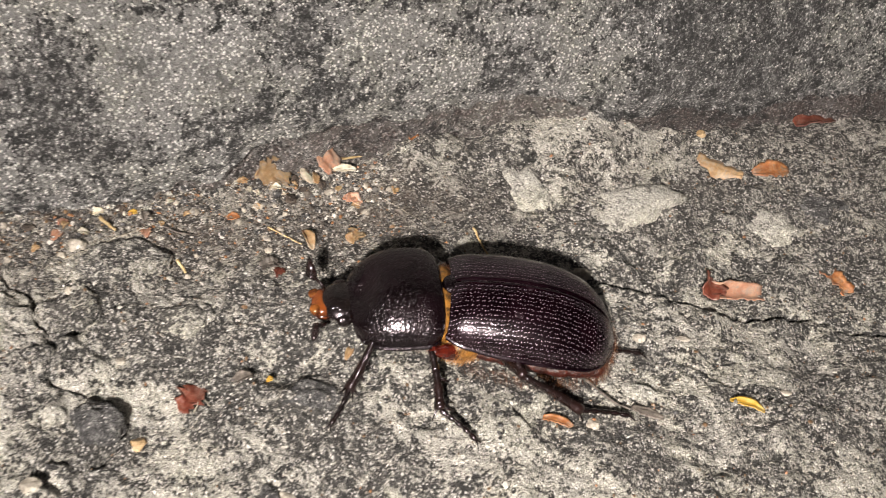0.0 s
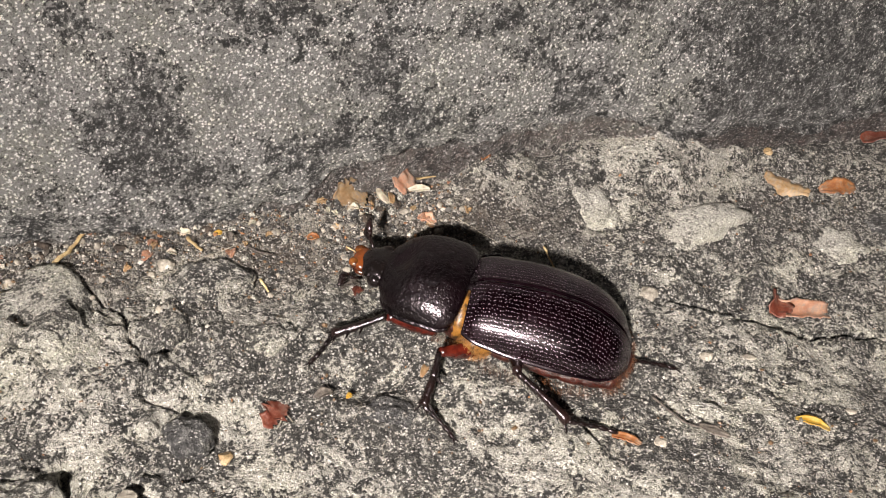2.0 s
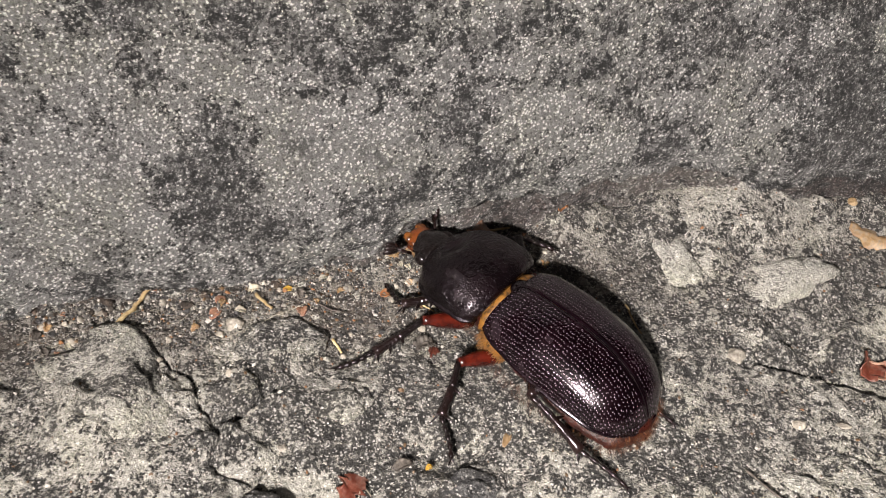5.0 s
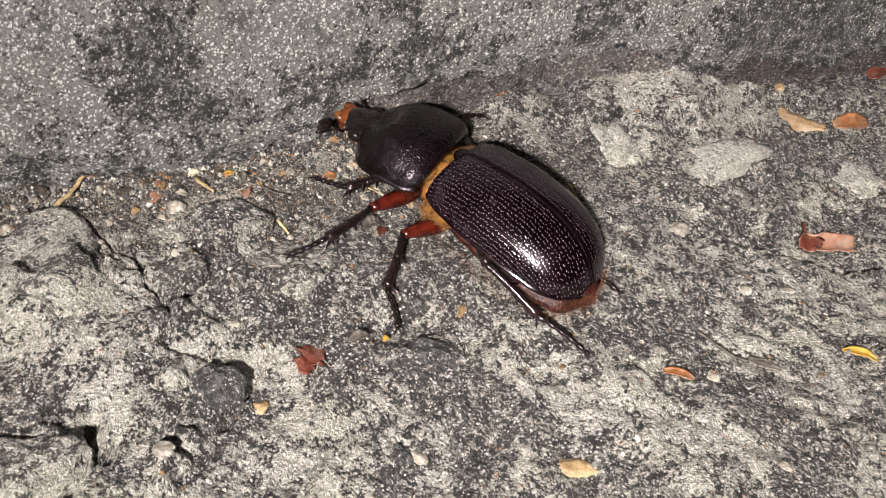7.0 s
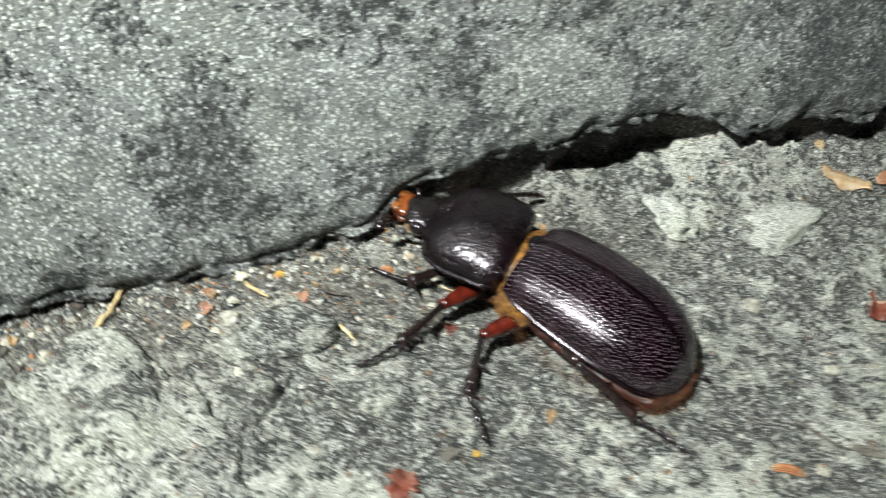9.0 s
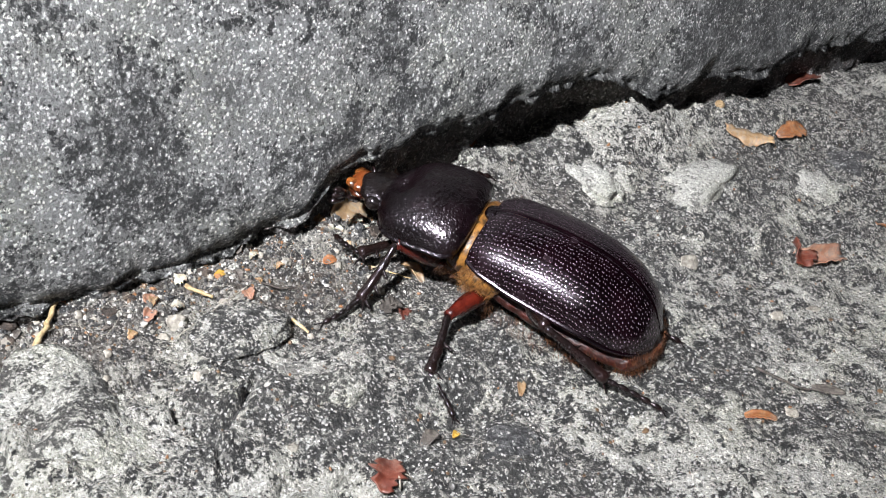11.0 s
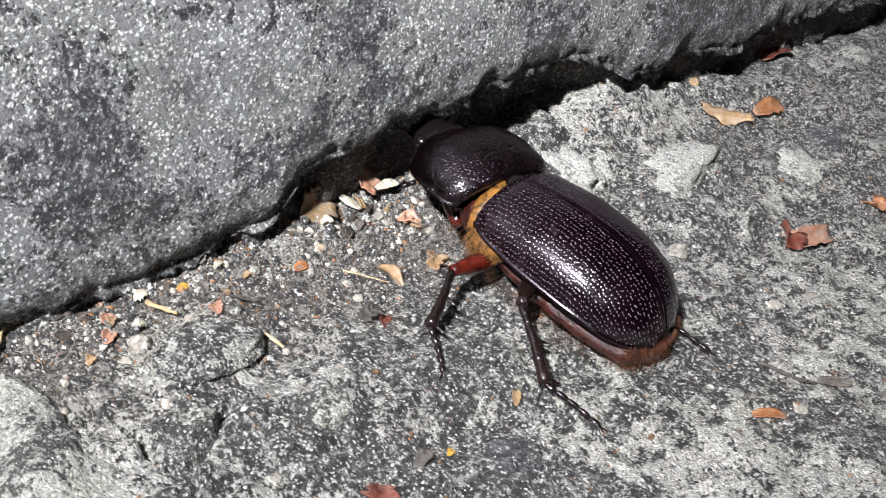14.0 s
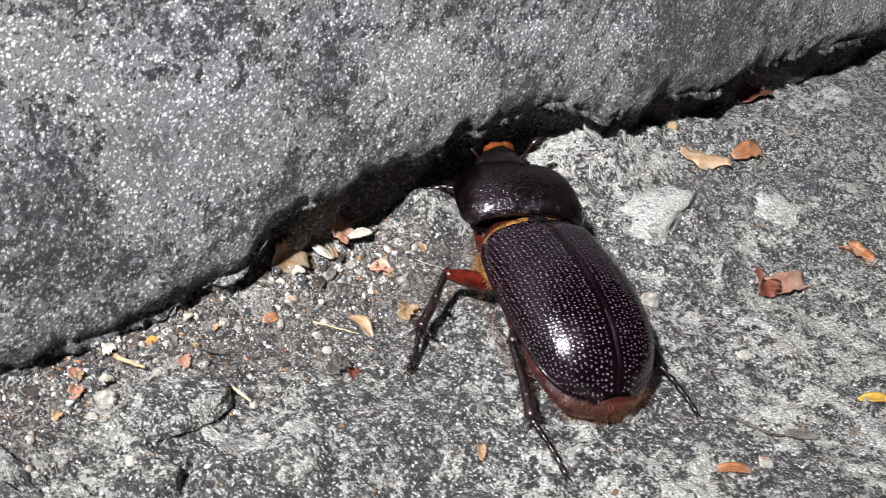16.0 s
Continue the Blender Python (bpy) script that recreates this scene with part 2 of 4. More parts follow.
# ---- shapes ----
def lattice(n):
    table = np.random.RandomState(n).rand(256, 256)

    def value(x, y):
        i, j = np.floor(x).astype(int), np.floor(y).astype(int)
        u, v = x - i, y - j
        u, v = u * u * (3 - 2 * u), v * v * (3 - 2 * v)
        a, b, c, d = (table[(i + p) % 256, (j + q) % 256] for p, q in ((0, 0), (1, 0), (0, 1), (1, 1)))
        return (a + (b - a) * u + (c - a) * v + (a - b - c + d) * u * v) * 2 - 1

    return value


WAVES = [lattice(n) for n in range(12)]


def fbm(x, y, first, octaves, start=0, gain=0.55):
    """Sum of value noise, first wavelength in metres; about -1 to 1."""
    total, amp = 0.0, 1.0
    for k in range(octaves):
        f = 2.03**k / first
        total = total + amp * WAVES[(start + k) % 12](x * f + 17.3 * k + 40, y * f - 9.1 * k + 40)
        amp *= gain
    return total


def mesh_of(name, verts, faces, material, smooth=True):
    me = bpy.data.meshes.new(name)
    me.from_pydata([tuple(v) for v in verts], [], faces)
    me.polygons.foreach_set("use_smooth", [smooth] * len(me.polygons))
    me.materials.append(material)
    me.update()
    return me


def grid_faces(nu, nv, close_u=False):
    """Quads of a grid of nu rows of nv points."""
    return [(i * nv + j, i * nv + j + 1, (i + 1) % nu * nv + j + 1, (i + 1) % nu * nv + j)
            for i in range(nu if close_u else nu - 1) for j in range(nv - 1)]


def part(name, me, parent, label=""):
    ob = new(name, me)
    ob.parent = parent
    return tagged(ob, label)


def attribute(me, name, values):
    layer = me.attributes.new(name, "FLOAT", "POINT")
    layer.data.foreach_set("value", np.asarray(values, dtype=np.float32))


def smooth_step(x, a, b):
    s = np.clip((x - a) / (b - a), 0, 1)
    return s * s * (3 - 2 * s)


# ---- ground ----
# hollows and humps: x, y, height, radius (mm)
RELIEF = [(-6, 17, -2.2, 13), (78, 14, -3.6, 26), (36, -44, 4.0, 26), (-29, -26, -2.5, 8), (-52, -16, 2.6, 13), (-37, 2, 1.6, 7),
          (-25, -8, 1.2, 6), (-8, -19, 1.6, 4.5), (-34, -27, 2.2, 3.4), (45, 40, 1.0, 12), (-12, -14, -2.4, 5), (38, 48, 5.6, 9), (47, 50, 3.0, 7), (13, 39, 3.4, 6.5), (9, 34, 2.6, 5.5), (25, 45, 3.0, 6), (66, 55, 1.6, 9), (86, 62, 1.8, 10)]
# pale patches: x, y, radius (mm), strength
PATCHES = [(-57.7, -6, 12, .6), (-60, -15, 11, .45), (-48, -22, 7, .5), (-45.5, -30, 7, .4), (-35.5, -20, 5, .6), (-38, 1, 7, .6), (-27, -8.5, 6, .7),
           (-56, -41, 5, 1.0), (-16, -30, 8, .5), (-23, -38, 8, .5), (3, -19, 8, .5), (18.6, -23.5, 9, .5), (29, -34, 10, .55), (43, -12.5, 8, .5), (62, 3.5, 9, .5),
           (55, -22, 9, .35), (40, 44, 12, .6), (55, 48, 10, .5), (-40, -45, 12, .5), (24, -2, 8, .35), (47, 6, 9, .4), (75, -28, 16, .4)]
DARKS = [(-25, -13.5, 5, .7), (-9, -19, 5, .8), (-34, -29, 5, .8), (-33, -10, 5, .7), (-3, -25, 7, .6), (27, -10, 7, .6), (64, 39, 8, .5), (49, 11, 6, .5),
         (-60, 6, 8, .6), (-48, 8, 8, .5), (-43, -9, 4, .7), (-19, -23, 5, .5), (-5, -4, 9, .3), (33, -24, 6, .3)]
# pale and dark patches of the upright stone: along it, height, radius (mm), strength
SLAB_PATCHES = [(-18, 22, 8, .8), (-51, 21.5, 8, .6), (-46, 13, 8, .7), (-24, 18, 4, .6), (0, 19.5, 5, .5), (28.5, 18, 5, .45), (-22, 26, 9, .8), (-9.7, 24, 5, .6), (17, 28, 8, .6),
                (43, 27, 6, .6), (54, 20, 6, .4), (45, 10, 9, .5), (-36, 32, 8, .4), (-14.5, 20, 6, .4), (27, 21, 6, .3), (-58, 32, 10, .5)]
SLAB_DARKS = [(-35.5, 17, 6, .7), (-7.5, 16.4, 6, .6), (43, 16, 7, .4), (-37, 24, 6, .5), (-1, 23.7, 6, .5), (38, 20.4, 5, .6), (83, 18, 22, .9), (10, 17, 6, .5), (-26, 11, 6, .3), (-30, 29, 4, .4)]
# cracks: half width, depth (mm), places
CRACKS = [(0.42, 1.9, ((-52.4, -3.0), (-48, -5.5), (-44.6, -11.4), (-42.0, -16.6), (-42.1, -21.7))), (0.9, 3.5, ((-49.6, -33.0), (-50.2, -37.5), (-50.9, -44))),
          (0.5, 2.0, ((-46.6, -35.5), (-47.6, -39))), (0.8, 2.6, ((-36.0, -23.4), (-31.4, -28.3), (-33.2, -32.6))), (0.55, 2.0, ((-41.4, -13.8), (-37.7, -8.9), (-34.6, -4.8))),
          (0.4, 1.6, ((22.5, -16.8), (24.1, -22.5))), (0.3, 1.2, ((33.7, -10.7), (38.7, -15.1))), (0.35, 1.3, ((-42.1, -21.7), (-36.0, -23.4))), (0.35, 1.2, ((50, -4), (58, -9), (66, -10)))]
SLAB_AT, SLAB_ALONG, SLAB_IN = (-0.0152, 0.0272), (0.946, 0.323), (-0.323, 0.946)


def slab_place(x, y):
    """Along the slab and into it, from a place on the plan."""
    dx, dy = x - SLAB_AT[0], y - SLAB_AT[1]
    return dx * SLAB_ALONG[0] + dy * SLAB_ALONG[1], dx * SLAB_IN[0] + dy * SLAB_IN[1]


def blobs(x, y, rows):
    wob = fbm(x, y, 0.009, 3, 4) * 0.0022
    return sum(s * np.exp(-(((x - a / 1e3 + wob) ** 2 + (y - b / 1e3 - wob) ** 2) / (r / 1e3) ** 2) ** 1.4) for a, b, r, s in rows)


def crack_depth(x, y):
    """The open crack that runs across the stone, and the finer ones."""
    line = 0.0095 + 0.0012 * np.sin(x * 190) + 0.0008 * fbm(x, x * 0 + 0.2, 0.006, 3, 2)
    wide = np.exp(-(((y - line) / 0.0006) ** 2)) * smooth_step(x, 0.034, 0.046)
    step = smooth_step(y, line - 0.0005, line + 0.0005) * smooth_step(x, 0.034, 0.05) * 0.0010
    deep = wide * 0.0026 + step
    px, py = x + 0.0009 * fbm(x, y, 0.005, 3, 5), y + 0.0009 * fbm(x, y, 0.005, 3, 8)
    for width, depth, points in CRACKS:
        for (ax, ay), (bx, by) in zip(points, points[1:]):
            ux, uy = (bx - ax) / 1e3, (by - ay) / 1e3
            s = np.clip(((px - ax / 1e3) * ux + (py - ay / 1e3) * uy) / (ux * ux + uy * uy), 0, 1)
            far = np.hypot(px - ax / 1e3 - s * ux, py - ay / 1e3 - s * uy)
            deep = np.maximum(deep, depth / 1e3 * np.exp(-((far / (width / 1e3)) ** 2)))
    return deep


def ground_z(x, y):
    x, y = np.asarray(x, float), np.asarray(y, float)
    z = sum(h / 1e3 * np.exp(-(((x - a / 1e3) ** 2 + (y - b / 1e3) ** 2) / (r / 1e3) ** 2)) for a, b, h, r in RELIEF)
    along, into = slab_place(x, y)
    near = np.exp(-((x / 0.25) ** 2 + (y / 0.25) ** 2))
    z = z + 0.0009 * fbm(x, y, 0.024, 3, 0) + 0.00060 * fbm(x, y, 0.0065, 3, 3) * (0.4 + 0.6 * near)
    lumps = fbm(x, y, 0.0045, 2, 7)
    z = z + (0.0008 + 0.0012 * smooth_step(x, 0.02, 0.05) * smooth_step(y, 0.0, 0.02) + 0.0022 * smooth_step(-x, 0.030, 0.045) * smooth_step(-y, -0.002, 0.010)) * np.maximum(lumps - 0.2, 0) - 0.0007 * np.maximum(-fbm(x, y, 0.0035, 2, 9) - 0.35, 0)
    z = z + 0.00030 * fbm(x, y, 0.0015, 2, 6)
    z = z - 0.0015 * smooth_step(into, -0.004, 0.004) * smooth_step(along, -0.02, 0.02)
    return z - crack_depth(x, y)


def axis_ticks(low, high, step, far, growth=1.35):
    inner = list(np.arange(low, high + step / 2, step))
    out, at, d = [], high, step * 2
    while at < far:
        at, d = at + d, d * growth
        out.append(at)
    back, at, d = [], low, step * 2
    while at > -far:
        at, d = at - d, d * growth
        back.append(at)
    return np.array(back[::-1] + inner + out)


def build_ground():
    xs, ys = axis_ticks(-0.080, 0.108, 0.00038, 60), axis_ticks(-0.060, 0.080, 0.00038, 60)
    x, y = np.meshgrid(xs, ys, indexing="ij")
    z = ground_z(x, y)
    verts = np.stack([x, y, z], -1).reshape(-1, 3)
    me = mesh_of("ground", verts, grid_faces(len(xs), len(ys))[:], GROUND)
    along, into = slab_place(x, y)
    attribute(me, "lichen", np.clip(blobs(x, y, PATCHES) - blobs(x, y, DARKS), -0.9, 1.1).ravel())
    strip = np.exp(-(((into + 0.012) / 0.010) ** 2)) * (1 - 0.75 * smooth_step(along, 0.015, 0.05)) * (0.65 + 0.5 * fbm(x, y, 0.012, 2, 2))
    attribute(me, "dirt", np.clip(0.85 * strip, 0, 1).ravel())
    ob = new("ground", me)
    return tagged(ob, "weathered dark grey stone ground with pale crust and cracks", "ground", kind="structure")


def build_slab():
    """The upright stone that leans back over the ground, undercut along its foot."""
    us = axis_ticks(-0.075, 0.135, 0.0006, 1.6, 1.5)
    # profile: from deep in the cleft out to the lip, up the face, over the top
    under = np.linspace(0, 1, 30)
    face = np.concatenate([np.arange(0, 0.062, 0.0006), np.array([0.066, 0.072, 0.080, 0.088, 0.094, 0.098, 0.100])])
    n = len(under) + len(face) + 2
    verts = np.zeros((len(us), n, 3))
    lip = np.interp(us, [-1.6, -0.06, -0.040, -0.023, -0.010, -0.004, 0.010, 0.024, 0.029, 0.046, 0.052, 0.060, 0.090, 0.107, 1.6],
                    [.004, .0036, .0030, .0034, .0048, .0098, .0120, .0135, .0155, .0163, .0125, .0095, .0085, .0095, .008])
    lip = lip + 0.0011 * fbm(us, us * 0 + 0.1, 0.011, 3, 1) + 0.0006 * fbm(us, us * 0 + 0.3, 0.003, 3, 4)
    lip = np.maximum(lip - 0.0022, 0.0005)
    depth = 0.0014 + 0.0016 * smooth_step(us, -0.010, 0.010) + 0.0024 * smooth_step(us, 0.024, 0.034) * (1 - smooth_step(us, 0.050, 0.058))
    for k, s in enumerate(under):
        into = 0.293 * (lip - 0.0209) + depth * np.minimum((1 - s) / 0.45, 1 + 0.3 * (0.55 - s)) ** 0.8 + 0.0010 * fbm(us, us * 0 + s * 0.02, 0.006, 3, 8) + 0.0004 * fbm(us, us * 0 + s * 0.02, 0.0016, 2, 3)
        z = lip - (lip + 0.006) * np.clip((0.55 - s) / 0.55, 0, 1) ** 0.8 + 0.0005 * fbm(us, us * 0 + s * 0.02, 0.005, 3, 5) * (1 - s)
        verts[:, k] = np.stack([into, z, us], -1)
    for k, h in enumerate(face):
        z = lip + 0.0008 + h
        rough = 0.0008 * fbm(us, z, 0.020, 3, 2) + 0.00022 * fbm(us, z, 0.0042, 2, 6) + 0.00008 * fbm(us, z, 0.0020, 1, 9)
        edge = 0.0020 * math.exp(-h / 0.0022)
        verts[:, len(under) + k] = np.stack([0.293 * (z - 0.0209) - rough + edge - 0.0014, z, us], -1)
    verts[:, -2] = np.stack([us * 0 + 0.35, us * 0 + 0.12, us], -1)
    verts[:, -1] = np.stack([us * 0 + 0.35, us * 0 - 0.02, us], -1)
    into, z, along = verts[..., 0], verts[..., 1], verts[..., 2]
    x = SLAB_AT[0] + along * SLAB_ALONG[0] + into * SLAB_IN[0]
    y = SLAB_AT[1] + along * SLAB_ALONG[1] + into * SLAB_IN[1]
    faces = [f[::-1] for f in grid_faces(len(us), n)]
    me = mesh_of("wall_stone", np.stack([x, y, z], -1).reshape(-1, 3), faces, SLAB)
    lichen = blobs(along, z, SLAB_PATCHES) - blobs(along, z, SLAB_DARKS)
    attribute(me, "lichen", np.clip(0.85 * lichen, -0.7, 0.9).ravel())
    # cleft's inner faces: brown dirt, darkened and reddened to stand in for shade
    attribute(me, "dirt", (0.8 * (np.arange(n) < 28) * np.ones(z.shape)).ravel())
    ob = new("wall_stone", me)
    return tagged(ob, "rough grey upright stone leaning back over a dark cleft", "wall", kind="structure")


build_ground()
build_slab()


# ---- the beetle; its space: x ahead, y to its left, z up, millimetres scaled to metres ----
MM = 0.001


def curve_of(xs, ys):
    """A smooth line through a few heights."""
    xs, ys = np.array(xs, float), np.array(ys, float)
    slope = np.gradient(ys, xs)

    def at(x):
        x = np.clip(x, xs[0], xs[-1])
        k = np.clip(np.searchsorted(xs, x) - 1, 0, len(xs) - 2)
        h = xs[k + 1] - xs[k]
        s = (x - xs[k]) / h
        return ((2 * s**3 - 3 * s**2 + 1) * ys[k] + (s**3 - 2 * s**2 + s) * h * slope[k]
                + (-2 * s**3 + 3 * s**2) * ys[k + 1] + (s**3 - s**2) * h * slope[k + 1])

    return at


WIDE = curve_of([0, .05, .2, .45, .7, .85, .94, 1], [7.4, 8.2, 9.0, 9.4, 8.9, 7.6, 5.4, 2.4])
HIGH = curve_of([0, .05, .2, .45, .7, .85, .94, 1], [11.9, 12.6, 13.4, 13.7, 12.7, 10.8, 8.6, 6.0])
EDGE = curve_of([0, .2, .45, .7, .85, 1], [8.4, 7.9, 7.5, 6.8, 5.9, 4.8])


def pit_depth(x, arc, table):
    """Rows of punctures along the wing case (mm): paired rows with pits between them, smooth towards the tip's dark spot."""
    deep = np.zeros_like(x)
    for step, rows, size, depth, odd in ((0.41, 0.68, 0.114, 0.036, 0), (0.53, 0.68, 0.088, 0.024, 1)):
        r = np.floor(arc / rows - odd * 0.5)
        shift = table[(r.astype(int) * 7 + odd * 31) % 512]
        c = np.floor(x / step + shift)
        jx = table[(c.astype(int) * 13 + r.astype(int) * 29 + odd) % 512] - 0.5
        jy = table[(c.astype(int) * 17 + r.astype(int) * 11 + 5 + odd) % 512] - 0.5
        px, py = (c + 0.5 - shift + jx * 0.8) * step, (r + 0.5 + odd * 0.5 + jy * (0.40 + 0.4 * odd)) * rows
        deep = deep + depth * np.exp(-(((x - px) / size) ** 2 + ((arc - py) / size) ** 2) ** 1.2)
    return deep


def elytron_mesh(side):
    """One wing case: domed, pitted shell with a raised suture, a bead along its margin and a turned-in edge."""
    ts = np.concatenate([np.linspace(0, 0.9, 430), 1 - 0.1 * (1 - np.linspace(0, 1, 60)[1:]) ** 2])
    angles = np.concatenate([[0.0, 0.025, 0.05], np.linspace(0.07, math.pi / 2, 240)])
    a, h, m = (f(ts)[:, None] for f in (WIDE, HIGH, EDGE))
    a = a * 0.96
    y = a * np.sin(angles) ** 0.96 + 0.05
    z = m + (h - m) * np.clip(np.cos(angles), 0, 1) ** 0.86
    z[:, :3] -= np.array([0.16, 0.02, -0.05])
    arc = np.concatenate([0 * y[:, :1], np.cumsum(np.hypot(np.diff(y, axis=1), np.diff(z, axis=1)), axis=1)], 1)
    x = np.repeat((7.2 - 26.2 * ts)[:, None], y.shape[1], 1)
    table = np.random.RandomState(3 + side).rand(512)
    deep = pit_depth(x, arc, table) * smooth_step(arc, 0.35, 0.7)
    rib = 0.012 * np.cos(arc * 2 * math.pi / 2.04) * smooth_step(arc, 0.5, 1.5)
    ny, nz = np.sin(angles) * 0.9, np.cos(angles) + 0.1
    y, z = y + ny * (rib - deep), z + nz * (rib - deep)
    rows = np.stack([x, y, z], -1)
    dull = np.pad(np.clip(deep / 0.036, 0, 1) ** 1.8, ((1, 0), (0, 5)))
    beads = np.array([(0.30, -0.10), (0.42, -0.34), (0.25, -0.56), (-0.7, -0.50), (-2.2, -0.2)])
    bead = np.stack([np.repeat(x[:, :1], 5, 1), a + beads[:, 0], m + beads[:, 1]], -1)
    rows = np.concatenate([rows, bead], 1)
    front = rows[:1] * (1, 0.97, 1) - (0.2, 0, 0.9)
    rows = np.concatenate([front, rows]) * (1, side, 1)
    faces = grid_faces(rows.shape[0], rows.shape[1])
    if side < 0:
        faces = [f[::-1] for f in faces]
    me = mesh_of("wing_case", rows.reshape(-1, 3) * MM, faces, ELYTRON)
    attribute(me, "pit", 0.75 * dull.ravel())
    return me


def pronotum_mesh():
    """The shield behind the head, in the space of its hinge (7, 0, 9)."""
    wide = curve_of([0, .08, .3, .55, .78, .92, 1], [7.7, 8.5, 8.8, 8.6, 7.8, 6.6, 5.3])
    high = curve_of([0, .08, .3, .55, .78, .92, 1], [11.3, 12.1, 12.7, 12.4, 10.9, 9.2, 7.8])
    edge = curve_of([0, .3, .6, 1], [8.1, 7.6, 6.9, 5.8])
    rows = []
    for t in np.concatenate([[0.0, 0.012], np.linspace(0.03, 1, 130)]):
        a, h, m = float(wide(t)), float(high(t)), float(edge(t))
        row = []
        for th in np.linspace(-math.pi / 2, math.pi / 2, 161):
            y, c = a * math.copysign(abs(math.sin(th)) ** 0.95, th), max(math.cos(th), 0)
            z = m + (h - m) * c**0.88
            dent = 1.5 * math.exp(-((y / 2.6) ** 2) - ((t - 0.83) / 0.11) ** 2)
            wrinkle = 0.10 * noise.noise((t * 30, y * 2.2, 3)) * math.exp(-((t - 0.75) / 0.28) ** 2)
            wrinkle += 0.060 * noise.noise((t * 26, y * 2.1, z * 2.1)) + 0.050 * noise.noise((t * 52, y * 4.4, z * 4.4 + 9))
            x = 6.4 + 13.3 * t - 1.3 * (1 - c) * t**2 + 0.6 * (1 - c) ** 1.5 * (1 - t) ** 2
            wrinkle += 0.13 * math.exp(-((t - 0.045) / 0.018) ** 2) + 0.14 * math.exp(-((t - 0.975) / 0.015) ** 2)
            row.append((x - 7, y, z - 9 - dent + wrinkle - (0.45 if t == 0 else 0)))
        low, high_end = row[0], row[-1]
        left = [(low[0], low[1] - d, low[2] - e) for d, e in ((0.28, 0.1), (0.34, 0.4), (0.0, 0.62))]
        right = [(high_end[0], high_end[1] + d, high_end[2] - e) for d, e in ((0.28, 0.1), (0.34, 0.4), (0.0, 0.62))]
        under = [(low[0], low[1] * k, low[2] - 0.6 - (1 - abs(k)) * 2.0) for k in (0.6, 0.2, -0.2, -0.6)]
        rows.append(under[::-1][2:] + left[::-1] + row + right + under[::-1][:2])
    n = len(rows[0])
    front = [(x + 0.15, y * 0.86, z * 0.9 - 0.4) for x, y, z in rows[-1]]
    rows.append(front)
    back = [(x + 0.5, y * 0.9, z * 0.9 - 0.3) for x, y, z in rows[0]]
    rows.insert(0, back)
    faces = [f[::-1] for f in grid_faces(len(rows), n)]
    return mesh_of("pronotum", np.array(rows).reshape(-1, 3) * MM, faces, SHIELD)


def blob_mesh(name, centre, size, material, wrinkle=0.0, detail=3, squash=None):
    """A rounded body part, with folds."""
    bm = bmesh.new()
    bmesh.ops.create_icosphere(bm, subdivisions=detail, radius=1)
    for v in bm.verts:
        k = 1 + wrinkle * noise.noise(v.co * 2.3 + Vector(centre))
        if squash:
            k *= squash(v.co)
        v.co = Vector([(c + s * q * k) * MM for c, s, q in zip(centre, size, v.co)])
    for f in bm.faces:
        f.smooth = True
    me = bpy.data.meshes.new(name)
    bm.to_mesh(me)
    bm.free()
    me.materials.append(material)
    return me


def tube_arrays(points, radii, sides=8):
    """Rings round a line of points, closed at both ends: verts, faces."""
    pts = [Vector(p) for p in points]
    verts, faces = [], []
    for k, p in enumerate(pts):
        ahead = (pts[min(k + 1, len(pts) - 1)] - pts[max(k - 1, 0)]).normalized()
        side = ahead.cross(Vector((0, 0, 1)) if abs(ahead.z) < 0.9 else Vector((0, 1, 0))).normalized()
        up = side.cross(ahead)
        for j in range(sides):
            a = 2 * math.pi * j / sides
            verts.append(p + (side * math.cos(a) + up * math.sin(a)) * radii[k])
    for k in range(len(pts) - 1):
        for j in range(sides):
            faces.append((k * sides + j, k * sides + (j + 1) % sides, (k + 1) * sides + (j + 1) % sides, (k + 1) * sides + j))
    faces.append(tuple(range(sides))[::-1])
    faces.append(tuple(range((len(pts) - 1) * sides, len(pts) * sides)))
    return verts, faces


def join_arrays(pieces):
    verts, faces = [], []
    for v, f in pieces:
        base = len(verts)
        verts += list(v)
        faces += [tuple(i + base for i in q) for q in f]
    return verts, faces


def tube_mesh(name, points, radii, material, sides=8, extra=()):
    verts, faces = join_arrays([tube_arrays(points, radii, sides), *extra])
    return mesh_of(name, [Vector(v) * MM for v in verts], faces, material)


def spike(at, way, length, radius):
    a = Vector(at)
    return tube_arrays([a, a + Vector(way).normalized() * length * 0.6, a + Vector(way).normalized() * length], [radius, radius * 0.6, radius * 0.12], 5)


